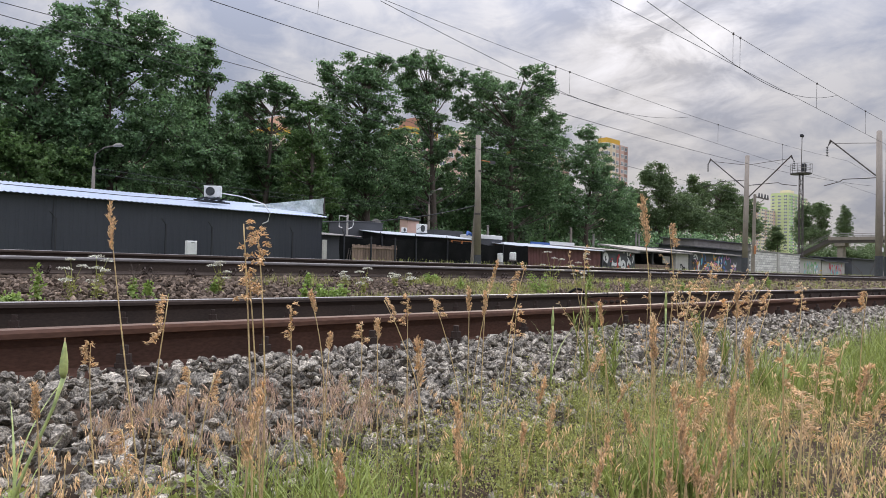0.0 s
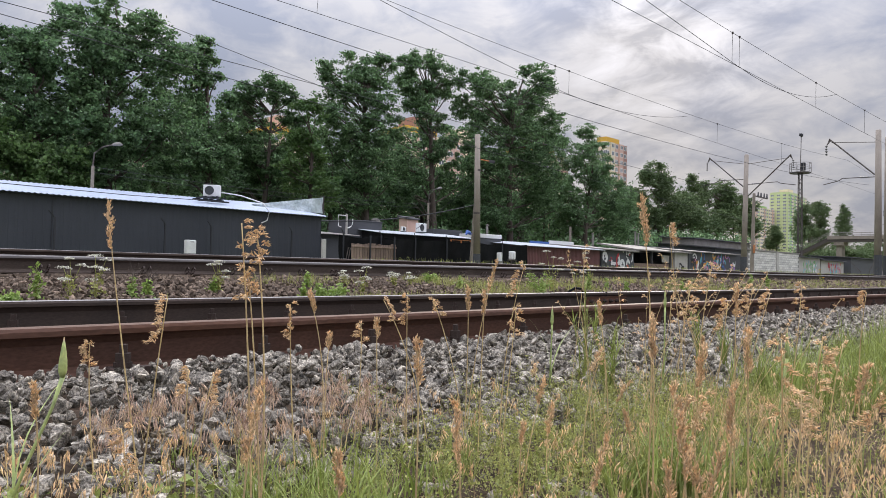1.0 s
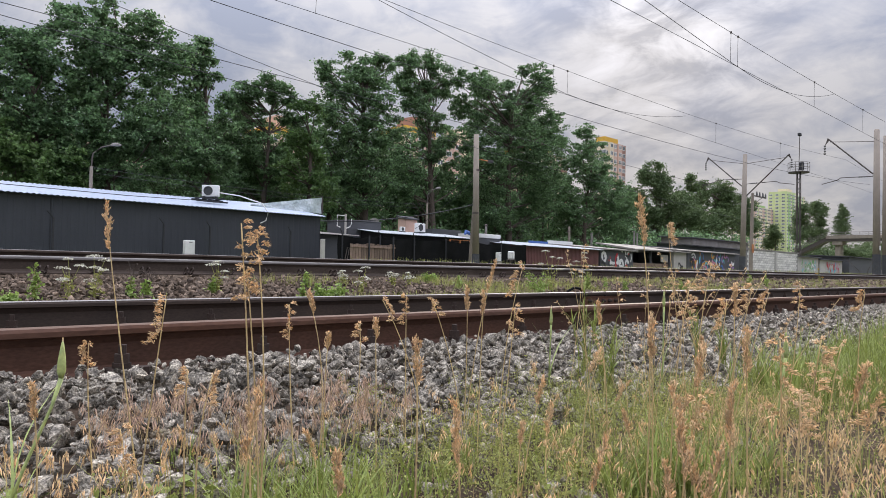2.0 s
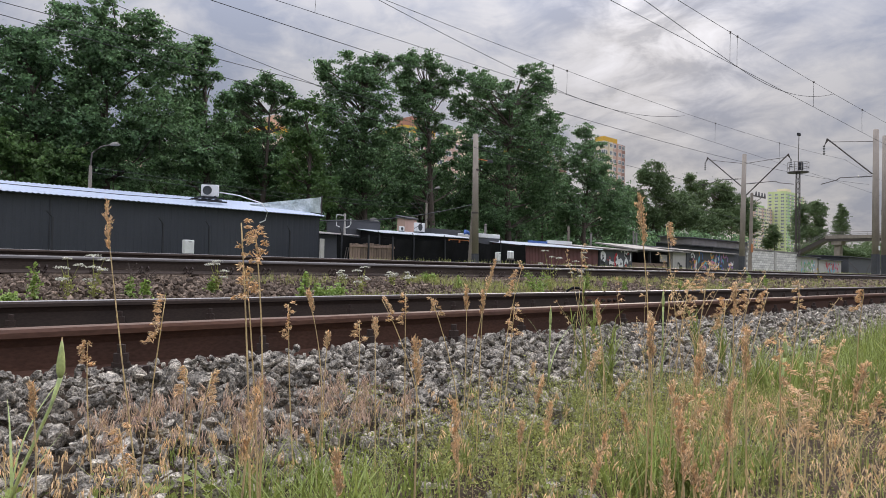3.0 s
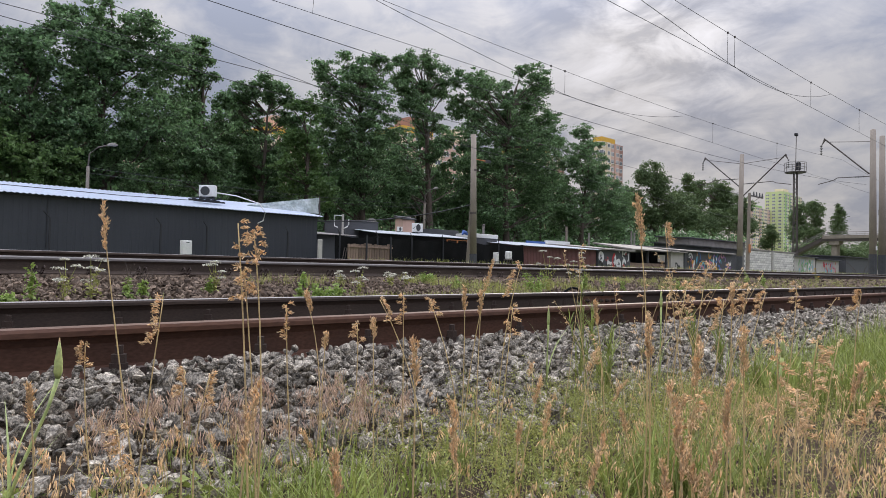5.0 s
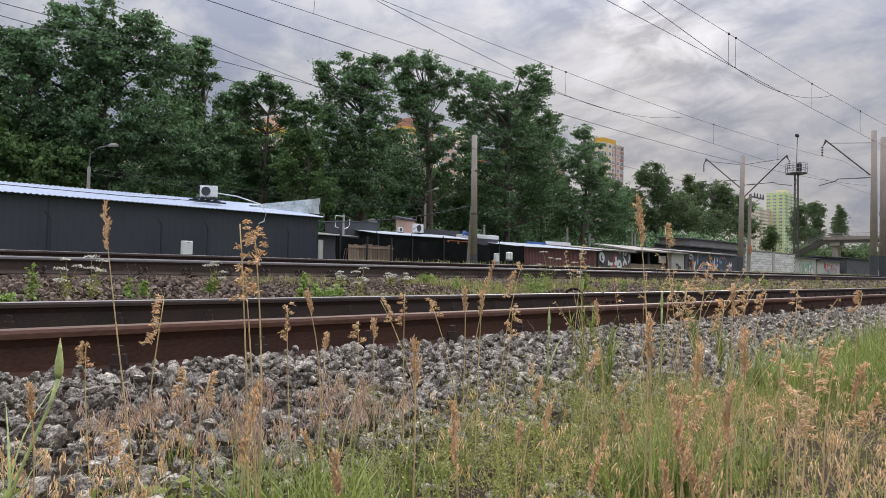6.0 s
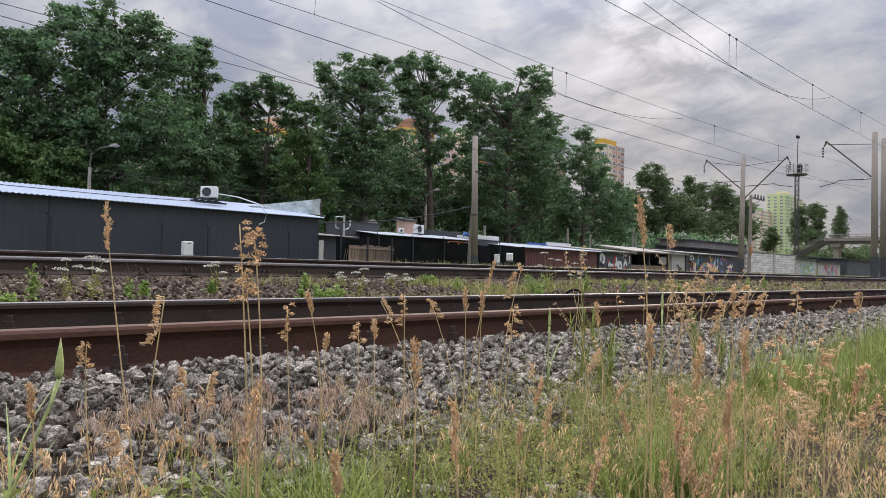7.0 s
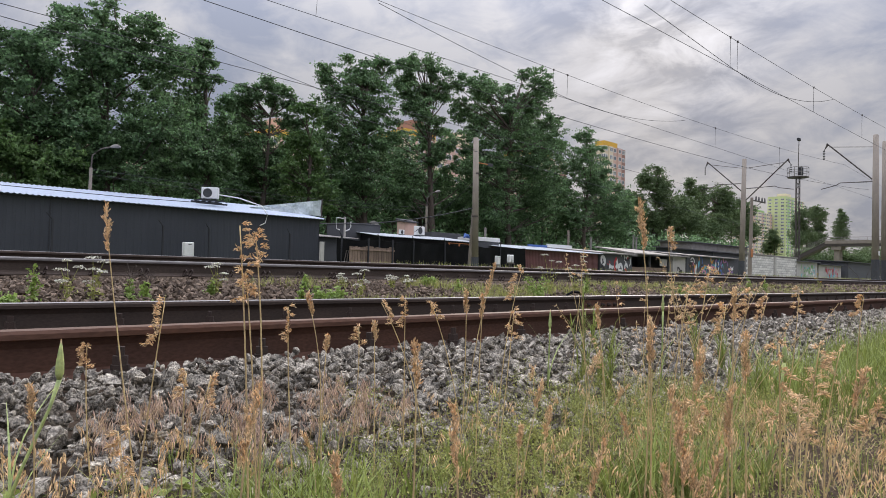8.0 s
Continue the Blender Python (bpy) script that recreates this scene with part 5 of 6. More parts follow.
tree("oak", 43.7, 47.0, [(39.8, 18.9, 0.93), (41.9, 19.9, 1.06), (43.5, 19.6, 1.08), (39.5, 17.2, 1.03), (41.4, 17.1, 1.47), (44.1, 17.6, 1.19), (45.6, 19.0, 0.88), (41.0, 14.9, 1.36), (43.1, 14.2, 1.28), (39.0, 12.7, 1.02), (40.1, 10.6, 1.34), (43.6, 11.5, 0.86), (42.6, 8.7, 1.38), (45.9, 9.1, 1.43), (39.8, 7.9, 1.23), (45.0, 12.3, 0.65)], M_LEAF, "tall oak with sparse side sprays")
tree("oak", 53.8, 46.0, [(46.9, 18.5, 1.43), (49.4, 19.0, 1.36), (52.4, 19.1, 1.75), (56.0, 20.7, 1.57), (58.9, 20.1, 1.61), (47.4, 16.1, 1.66), (51.2, 16.2, 2.19), (56.1, 17.4, 2.42), (60.0, 17.1, 1.75), (46.8, 10.8, 1.32), (50.4, 12.6, 2.28), (55.7, 13.4, 2.88), (61.2, 13.8, 2.02), (50.5, 9.5, 2.85), (56.8, 9.9, 3.15), (61.8, 9.4, 2.29), (51.4, 6.4, 2.64), (57.8, 6.6, 2.69)], M_LEAF, "broad dense oak with a domed crown")
tree("linden", 76.3, 52.0, [(75.2, 18.8, 1.20), (78.6, 17.5, 1.39), (72.8, 15.7, 2.06), (76.7, 14.3, 2.73), (82.2, 13.4, 1.89), (72.9, 10.9, 2.94), (79.5, 10.4, 3.09), (84.5, 10.4, 1.92), (73.6, 7.3, 2.51), (81.7, 7.4, 2.67), (86.1, 7.7, 1.94)], M_LEAF, "dark round linden beside the oaks")
tree("ash", 126.8, 70.0, [(126.3, 20.9, 2.31), (121.9, 19.2, 1.80), (130.5, 20.2, 1.65), (127.6, 17.3, 2.78), (121.0, 14.4, 3.14), (132.4, 14.2, 3.32), (126.6, 11.4, 3.92), (139.9, 12.3, 3.20), (117.9, 11.4, 2.65), (146.6, 10.2, 2.79)], M_LEAF_D, "distant ash with an open upper crown")
tree("maple", 166.4, 75.0, [(151.1, 22.8, 1.19), (153.4, 20.7, 1.34), (159.9, 20.7, 2.20), (169.3, 21.6, 2.86), (177.8, 20.9, 2.66), (158.5, 17.1, 2.73), (171.0, 17.4, 4.03), (183.2, 18.0, 3.02), (164.7, 13.4, 3.37), (179.7, 13.6, 3.57), (188.8, 15.7, 2.47)], M_LEAF_D, "distant maple with ragged branches")
tree("ash", 247.2, 80.0, [(251.3, 23.8, 3.09), (243.2, 21.7, 3.02), (260.0, 21.5, 2.97), (245.9, 17.7, 3.80), (260.0, 17.6, 2.97), (240.7, 13.6, 2.99), (254.3, 14.3, 3.12)], M_LEAF_D, "distant ash beyond the floodlight mast")
tree("spruce", 192.2, 70.0, [(192.1, 13.4, 0.92), (191.3, 12.0, 1.53), (192.6, 10.5, 1.99), (191.8, 9.0, 2.14)], M_LEAF_D, "small dark conifer beside the pale tower")
tree("poplar", 461.7, 130.0, [(463.0, 43.6, 1.3), (462.4, 41.2, 2.4), (463.6, 38.6, 3.5), (462.0, 36.0, 4.5), (463.6, 33.2, 5.2), (461.6, 30.4, 5.6), (463.0, 27.4, 5.6), (462.2, 24.0, 5.2)], M_LEAF_D, "upright pointed dark poplar on the skyline")
tree("willow", 530.6, 140.0, [(482.2, 19.2, 5.07), (511.6, 20.3, 6.07), (550.7, 20.9, 7.23), (587.1, 23.1, 7.61), (636.0, 24.9, 9.02)], M_LEAF_D, "pale distant trees under the footbridge")
tree("willow", 205.0, 61.0, [(186, 5.0, 3.6), (198, 6.4, 3.8), (211, 5.4, 3.7), (225, 6.8, 4.0), (240, 6.0, 4.0), (256, 7.2, 4.3), (272, 6.2, 4.0)], M_LEAF_D, "dark bushy willows behind the footbridge")
tree("maple", 36.1, 53.0, [(34.8, 12.6, 1.99), (36.8, 10.2, 2.24), (34.3, 8.9, 1.97), (36.3, 7.0, 2.22)], M_LEAF, "leafy maple in the second row")
tree("maple", 44.8, 54.0, [(44.4, 13.6, 1.87), (43.8, 10.6, 2.20), (45.8, 8.2, 2.24), (43.1, 7.3, 1.96)], M_LEAF, "leafy maple in the second row")
tree("maple", 54.7, 53.0, [(54.3, 15.2, 2.03), (53.1, 9.1, 2.38), (55.3, 11.9, 1.92), (53.6, 6.9, 2.27)], M_LEAF, "leafy maple in the second row")
tree("oak", 66.5, 55.0, [(63.8, 18.7, 2.95), (69.5, 18.1, 2.94), (65.6, 13.3, 3.56), (70.8, 11.6, 3.26), (63.6, 8.8, 2.80)], M_LEAF, "darker oak in the second row")
tree("maple", 28.3, 54.0, [(27.0, 11.5, 1.93), (29.7, 9.9, 2.09), (26.6, 8.1, 2.02), (28.7, 6.8, 1.97)], M_LEAF, "leafy maple in the second row")
tree("oak", 21.9, 55.0, [(21.1, 12.1, 2.28), (22.6, 9.1, 2.32), (19.9, 8.3, 2.06), (21.7, 6.7, 1.83)], M_LEAF, "darker oak in the second row")
tree("linden", 90.4, 58.0, [(89.3, 16.3, 2.60), (93.4, 12.8, 2.67), (87.9, 9.3, 3.09), (96.0, 9.4, 2.71)], M_LEAF, "leafy linden in the second row")
tree("maple", 141.5, 72.0, [(139.9, 15.5, 3.23), (146.6, 13.4, 3.33), (135.0, 11.4, 3.40), (153.7, 11.9, 3.43), (127.9, 10.4, 3.28)], M_LEAF_D, "distant leafy maple behind the garages")
tree("maple", 174.0, 74.0, [(172.1, 16.7, 3.46), (165.6, 12.7, 3.64), (182.7, 13.0, 3.30)], M_LEAF_D, "distant leafy maple behind the garages")
tree("maple", 50.4, 56.0, [(49.3, 15.2, 1.37), (50.9, 13.2, 1.65), (48.6, 10.4, 1.73), (53.2, 15.5, 1.16), (52.5, 9.5, 1.92), (49.9, 8.0, 1.88)], M_LEAF, "slim maple between the oaks in the third row")


def woods():
    """The shaded wood behind the row of oaks."""
    rng = np.random.default_rng(77)
    c = []
    trunks = Geo()
    for i in range(190):
        x = -18 + 0.80 * i + rng.normal(0, 0.8)
        y = rng.uniform(54, 74)
        top = rng.uniform(8.0, 13.0) * (1.0 if x < 80 else 0.6)
        trunks.tube([(x, y, 0), (x + rng.normal(0, 0.3), y, top * 0.8)], [0.2, 0.1], 5)
        n = 46
        p = np.stack([rng.normal(x, 1.7, n), rng.normal(y, 1.7, n), rng.uniform(1.2, top, n)], 1)
        c.append((p[:, None] + rng.normal(size=(n, 18, 3)) * 0.55).reshape(-1, 3))
    v, f = leaf_quads(rng, np.concatenate(c), 0.24)
    ob = thing("woods", 0, 0, 0, "shaded mixed wood behind the row of oaks", "trees", kind="stuff")
    part("foliage", np_mesh("foliage", v, f, M_LEAF), M_LEAF, ob)
    part("trunks", trunks, M_BARK, ob)
    # undergrowth along the foot of the oaks
    c = []
    for i in range(110):
        x, y = -10 + i * 0.72 + rng.normal(0, 0.6), rng.uniform(39, 47)
        top = rng.uniform(1.6, 4.2)
        n = 20
        p = np.stack([rng.normal(x, 0.9, n), rng.normal(y, 0.8, n), rng.uniform(0.5, top, n)], 1)
        c.append((p[:, None] + rng.normal(size=(n, 24, 3)) * 0.33).reshape(-1, 3))
    v, f = leaf_quads(rng, np.concatenate(c), 0.13)
    tagged(new("undergrowth", np_mesh("undergrowth", v, f, M_LEAF)), "dark shrubs along the foot of the oaks", "shrubs", kind="stuff")


woods()


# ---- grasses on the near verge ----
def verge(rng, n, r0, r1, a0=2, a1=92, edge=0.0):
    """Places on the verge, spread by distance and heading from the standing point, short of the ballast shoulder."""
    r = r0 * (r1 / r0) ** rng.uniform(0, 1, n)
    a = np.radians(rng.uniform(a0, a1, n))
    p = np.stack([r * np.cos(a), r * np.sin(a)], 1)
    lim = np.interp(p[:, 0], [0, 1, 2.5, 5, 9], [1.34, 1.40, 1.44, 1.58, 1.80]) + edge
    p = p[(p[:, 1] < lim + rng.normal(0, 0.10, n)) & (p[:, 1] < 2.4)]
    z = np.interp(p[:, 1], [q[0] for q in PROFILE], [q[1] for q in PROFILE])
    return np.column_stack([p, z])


def patchy(rng, p, scale, seed, keep):
    w = np.array([noise.noise((x * scale, y * scale, seed)) for x, y, _ in p])
    return p[w + rng.normal(0, 0.12, len(p)) > keep]


def spread(rng, n, x0, x1, y0, y1, z=0.02):
    return np.column_stack([rng.uniform(x0, x1, n), rng.uniform(y0, y1, n), np.full(n, z)])


def grass_stuff():
    rng = np.random.default_rng(21)
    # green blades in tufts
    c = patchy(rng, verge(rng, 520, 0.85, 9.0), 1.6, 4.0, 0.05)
    back = np.column_stack([2.6 * 3.2 ** rng.uniform(0, 1, 300), rng.uniform(0, 1, 300), np.full(300, 0.02)])
    back[:, 1] = 0.62 + back[:, 1] * (0.50 + 0.085 * (back[:, 0] - 2.6))
    lush = np.concatenate([
        np.column_stack([rng.normal(0.72, 0.10, 40), rng.normal(1.08, 0.08, 40), np.zeros(40)]),
        np.column_stack([rng.normal(1.48, 0.10, 50), rng.normal(0.76, 0.06, 50), np.zeros(50)]),
        back,
    ])
    tufts = np.concatenate([c, lush])
    per = 15
    n = len(tufts) * per
    base = np.repeat(tufts, per, 0) + np.column_stack([rng.normal(0, 0.022, n), rng.normal(0, 0.022, n), np.zeros(n)])
    hh = np.repeat(np.concatenate([rng.uniform(0.04, 0.11, len(c)), rng.uniform(0.11, 0.18, 90), rng.uniform(0.13, 0.29, 300)]), per) * rng.uniform(0.5, 1.2, n)
    v, f, _ = strips(rng, base, hh, rng.uniform(0.1, 0.8, n), rng.uniform(0.0026, 0.0054, n), 4, 0.8)
    tagged(new("grass", np_mesh("grass", v, f, M_GREEN)), "fresh green grass blades in loose tufts", "grass", kind="stuff")

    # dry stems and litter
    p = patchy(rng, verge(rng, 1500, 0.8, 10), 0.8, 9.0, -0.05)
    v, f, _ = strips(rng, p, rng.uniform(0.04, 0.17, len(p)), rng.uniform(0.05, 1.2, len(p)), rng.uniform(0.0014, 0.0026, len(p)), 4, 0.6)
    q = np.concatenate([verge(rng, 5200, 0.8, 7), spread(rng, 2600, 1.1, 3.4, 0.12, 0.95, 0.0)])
    q[:, 2] += rng.uniform(0.002, 0.03, len(q))
    v2, f2, _ = strips(rng, q, rng.uniform(0.01, 0.03, len(q)), rng.uniform(1, 4, len(q)), rng.uniform(0.0009, 0.0017, len(q)), 4, 0.3)
    v, f = join([(v, f), (v2, f2)])
    tagged(new("dry_grass", np_mesh("dry_grass", v, f, M_STRAW)), "dry straw-coloured stems and litter on the soil", "grass", kind="stuff")

    # brome: thin arching stems with hanging spikelets
    def brome(places, mat, name, label, tall, n_spike, long, thick, seed):
        r = np.random.default_rng(seed)
        n = len(places)
        h = r.uniform(0.5, 1.0, n) * tall
        az = r.uniform(0, 2 * np.pi, n)
        dr = np.stack([np.cos(az), np.sin(az)], 1)
        stem_v, stem_f, rows = strips(r, places, h, r.uniform(0.1, 0.6, n), np.full(n, 0.0015), 4, 0.9)
        top = (rows[8] + rows[9]) / 2
        mid = (rows[6] + rows[7]) / 2
        k = n_spike
        u = r.uniform(-0.3, 1, (n, k, 1))
        p0 = (mid[:, None] * (1 - u) + top[:, None] * u) + r.normal(0, 0.28 * long, (n, k, 3))
        d = r.normal(0, 0.22, (n, k, 3)) + np.array([0, 0, -0.95]) + np.concatenate([dr, np.zeros((n, 1))], 1)[:, None] * 0.32
        ln = r.uniform(0.7, 1.2, n * k) * long
        pv, pf = spindles(r, p0.reshape(-1, 3), d.reshape(-1, 3), ln, ln * thick)
        t = thing(name, 0, 0, 0, label, "grass", kind="stuff")
        part("stems", np_mesh("stems", stem_v, stem_f, M_STRAW), M_STRAW, t)
        part("husks", np_mesh("husks", pv, pf, mat), mat, t)

    hubs = np.column_stack([rng.uniform(0.50, 1.35, 30), rng.uniform(1.30, 1.86, 30)])
    left = np.column_stack([np.repeat(hubs, 4, 0) + rng.normal(0, 0.018, (120, 2)), np.full(120, 0.05)])
    brome(left, M_PURPLE, "purple_brome", "purplish dry brome tufts drooping over the stones", 0.15, 20, 0.026, 0.052, 31)
    edge = spread(rng, 46, 0.30, 0.75, 1.25, 1.75, 0.03)
    brome(edge, M_SEED, "dry_brome", "tan dry brome tufts standing among the stones", 0.13, 16, 0.018, 0.09, 34)
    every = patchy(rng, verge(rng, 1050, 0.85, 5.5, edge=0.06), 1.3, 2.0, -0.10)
    brome(every, M_SEED, "dry_brome", "tan dry brome with hanging husks on the verge", 0.16, 13, 0.018, 0.09, 32)
    right = spread(rng, 260, 1.4, 3.4, 0.2, 0.95, 0.0)
    brome(right, M_SEED, "dry_brome", "thick tan brome with hanging husks on the verge", 0.17, 15, 0.018, 0.085, 33)

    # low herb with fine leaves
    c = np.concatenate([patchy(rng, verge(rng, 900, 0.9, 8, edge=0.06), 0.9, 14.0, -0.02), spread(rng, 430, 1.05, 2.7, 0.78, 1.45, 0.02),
                        spread(rng, 26, 1.2, 3.2, 1.45, 1.75, 0.06), spread(rng, 120, 1.3, 3.4, 0.2, 0.9, 0.0)])
    k = 70
    hh = rng.uniform(0.04, 0.13, len(c))
    lean = rng.normal(0, 0.45, (len(c), 1, 2))
    u = rng.uniform(0.05, 1, (len(c), k, 1))
    pos = c[:, None] + np.concatenate([lean * u * hh[:, None, None] + rng.normal(0, 0.018, (len(c), k, 2)), u * hh[:, None, None]], 2)
    v, f = leaf_quads(rng, pos.reshape(-1, 3), 0.0031, 0.5)
    t = thing("herb", 0, 0, 0, "low grey-green herb with fine leaves on the verge", "weeds", kind="stuff")
    part("leaves", np_mesh("leaves", v, f, M_HERB), M_HERB, t)
    m = 4 * len(c)
    sv, sf, _ = strips(rng, np.repeat(c, 4, 0), np.repeat(hh, 4) * rng.uniform(0.7, 1.2, m), rng.uniform(0.1, 0.8, m), np.full(m, 0.0013), 3, 0.4)
    part("stems", np_mesh("stems", sv, sf, M_HERB), M_HERB, t)

    # broad low leaves near the front
    c = np.concatenate([np.column_stack([rng.normal(0.58, 0.05, 70), rng.normal(1.33, 0.05, 70), rng.uniform(0.01, 0.06, 70)]),
                        np.column_stack([rng.normal(1.25, 0.10, 50), rng.normal(0.95, 0.07, 50), rng.uniform(0.01, 0.05, 50)]),
                        np.column_stack([rng.normal(0.30, 0.03, 40), rng.normal(1.46, 0.05, 40), rng.uniform(0.01, 0.08, 40)])])
    v, f = leaf_quads(rng, c, 0.014, 1.2)
    tagged(new("clover_leaves", np_mesh("clover_leaves", v, f, M_GREEN)), "small broad green leaves low on the soil", "weeds", kind="stuff")


grass_stuff()

STALKS = [0]
SWAYING = []


def stalk(bx, by, tx, ty, tz, head, style):
    """A tall dry grass stalk from its foot to its tip, with a seed head of many husks."""
    STALKS[0] += 1
    rng = np.random.default_rng(500 + STALKS[0])
    t = thing("grass_stalk", bx, by, ground_z(by), "tall dry straw-coloured grass stalk with a tan seed head", "grass", "tall grass stalks")
    b, e = Vector((0, 0, -0.02)), Vector((tx - bx, ty - by, tz - ground_z(by)))
    side = Vector((rng.normal(0, 0.02), rng.normal(0, 0.02), 0))
    ctrl = Vector((e.x * 0.35, e.y * 0.35, e.z * 0.55)) + side
    curve = [b * (1 - u) ** 2 + ctrl * 2 * u * (1 - u) + e * u * u for u in np.linspace(0, 1, 12)]
    thin = 0.6 if style == "C" else 1.0
    part("stem", Geo().tube(curve, [thin * 0.0018 * (1 - 0.5 * i / 11) for i in range(12)], 6), M_STRAW, t, smooth=True)
    L = e.length
    P, D, Q, rad = [], [], [], []
    # lobes of packed husks: upright and close (A), or nodding to one side (B)
    lobes = {"A": 17, "B": 12, "C": 5}[style]
    face = rng.uniform(0, 6.28)
    for j in range(lobes):
        u = j / (lobes - 1)
        c = curve_at(curve, (L - head * (1 - u)) / L)
        if style == "A":
            a, reach = rng.uniform(0, 6.28), (0.008 + 0.10 * head * math.sin(math.pi * min(1, 0.25 + 0.8 * u))) * rng.uniform(0.7, 1.2)
            way, droop = Vector((0.42 * math.cos(a), 0.42 * math.sin(a), 1.0)), 0.0
        else:
            a, reach = face + rng.normal(0, 0.8), ((0.010 if style == "B" else 0.004) + head * (0.34 if style == "B" else 0.22) * (1 - 0.75 * u)) * rng.uniform(0.6, 1.15)
            way, droop = Vector((0.75 * math.cos(a), 0.75 * math.sin(a), 0.75)), 0.55
        way.normalize()
        for i in range(int((12 if style != "C" else 4) + 520 * reach)):
            w = rng.uniform(0.25 if style == "B" else 0.0, 1.0)
            p = c + way * reach * w - Vector((0, 0, droop * reach * w * w)) + Vector(rng.normal(0, 0.0016, 3))
            P.append(p)
            D.append(way - Vector((0, 0, droop * 1.6 * w)) + Vector(rng.normal(0, 0.28, 3)))
            Q.append(rng.uniform(0.005, 0.0085))
            rad.append(rng.uniform(0.0008, 0.0013))
    v, f = spindles(rng, np.array([p[:] for p in P]), np.array([d[:] for d in D]), np.array(Q), np.array(rad))
    part("seed_head", np_mesh("seed_head", v, f, M_SEED), M_SEED, t)["kind"] = "stuff"
    if tz > 0.53:
        SWAYING.append((t, 0.10, 1.3 * STALKS[0]))
    return t


def curve_at(curve, u):
    u = min(max(u, 0.0), 0.9999) * (len(curve) - 1)
    i = int(u)
    return curve[i].lerp(curve[i + 1], u - i)


stalk(0.503, 1.338, 0.431, 1.382, 0.606, 0.092, "A")
stalk(0.506, 0.920, 0.476, 0.926, 0.560, 0.125, "B")
stalk(0.533, 0.963, 0.517, 0.957, 0.552, 0.052, "B")
stalk(0.565, 1.002, 0.533, 1.013, 0.490, 0.055, "B")
stalk(1.055, 0.603, 1.034, 0.598, 0.621, 0.081, "A")
stalk(0.472, 1.298, 0.500, 1.254, 0.433, 0.094, "B")
stalk(0.453, 1.455, 0.432, 1.462, 0.337, 0.051, "B")
stalk(0.970, 1.446, 0.936, 1.461, 0.431, 0.057, "A")
stalk(0.821, 1.311, 0.797, 1.317, 0.413, 0.087, "B")
stalk(1.027, 1.391, 1.033, 1.371, 0.356, 0.057, "B")
stalk(1.012, 1.267, 0.999, 1.265, 0.372, 0.047, "A")
stalk(1.236, 1.329, 1.135, 1.410, 0.413, 0.068, "B")
stalk(1.127, 1.295, 1.114, 1.290, 0.429, 0.078, "B")
stalk(0.921, 1.353, 0.920, 1.341, 0.336, 0.033, "A")
stalk(0.639, 0.724, 0.636, 0.712, 0.394, 0.063, "A")
stalk(1.218, 1.070, 1.236, 1.037, 0.412, 0.087, "B")
stalk(1.451, 1.401, 1.498, 1.335, 0.522, 0.100, "A")
stalk(1.373, 1.199, 1.402, 1.150, 0.514, 0.098, "B")
stalk(1.257, 1.171, 1.255, 1.155, 0.441, 0.064, "A")
stalk(1.308, 1.261, 1.230, 1.319, 0.416, 0.052, "B")
stalk(1.375, 1.335, 1.369, 1.324, 0.440, 0.063, "A")
stalk(0.928, 0.516, 0.918, 0.510, 0.429, 0.067, "A")
stalk(0.764, 0.397, 0.755, 0.391, 0.364, 0.113, "A")
stalk(0.871, 0.433, 0.878, 0.413, 0.340, 0.068, "B")
stalk(1.235, 0.639, 1.245, 0.610, 0.480, 0.081, "B")
stalk(1.454, 0.707, 1.469, 0.672, 0.521, 0.075, "B")
stalk(1.467, 0.694, 1.497, 0.648, 0.441, 0.075, "B")
stalk(0.965, 0.343, 0.951, 0.340, 0.414, 0.113, "B")
stalk(1.095, 0.357, 1.101, 0.336, 0.405, 0.092, "B")
stalk(1.092, 0.360, 1.152, 0.289, 0.365, 0.058, "A")
stalk(1.012, 0.298, 1.052, 0.247, 0.342, 0.052, "B")
stalk(1.423, 0.598, 1.409, 0.593, 0.472, 0.070, "A")
stalk(1.140, 0.453, 1.123, 0.453, 0.407, 0.083, "A")
stalk(1.467, 0.694, 1.536, 0.609, 0.473, 0.075, "B")
stalk(1.593, 0.712, 1.668, 0.622, 0.459, 0.067, "B")
stalk(2.014, 0.725, 2.043, 0.678, 0.477, 0.079, "B")
stalk(1.958, 0.502, 1.946, 0.494, 0.462, 0.057, "B")
stalk(1.660, 0.786, 1.582, 0.836, 0.621, 0.057, "B")
stalk(0.614, 0.609, 0.605, 0.605, 0.328, 0.078, "A")
stalk(0.480, 0.668, 0.472, 0.665, 0.275, 0.053, "A")
stalk(0.411, 0.734, 0.404, 0.727, 0.353, 0.087, "A")
stalk(0.497, 1.067, 0.499, 1.052, 0.319, 0.055, "B")
stalk(0.519, 1.184, 0.512, 1.179, 0.312, 0.050, "B")
stalk(0.267, 1.149, 0.262, 1.141, 0.309, 0.050, "A")
stalk(0.323, 0.956, 0.322, 0.947, 0.278, 0.068, "B")
stalk(0.864, 0.370, 0.857, 0.363, 0.357, 0.078, "A")
stalk(0.997, 0.451, 0.976, 0.455, 0.389, 0.067, "A")
stalk(1.405, 0.892, 1.375, 0.903, 0.423, 0.053, "A")
stalk(1.454, 0.430, 1.461, 0.409, 0.372, 0.087, "B")
stalk(0.921, 0.316, 0.919, 0.304, 0.352, 0.064, "B")

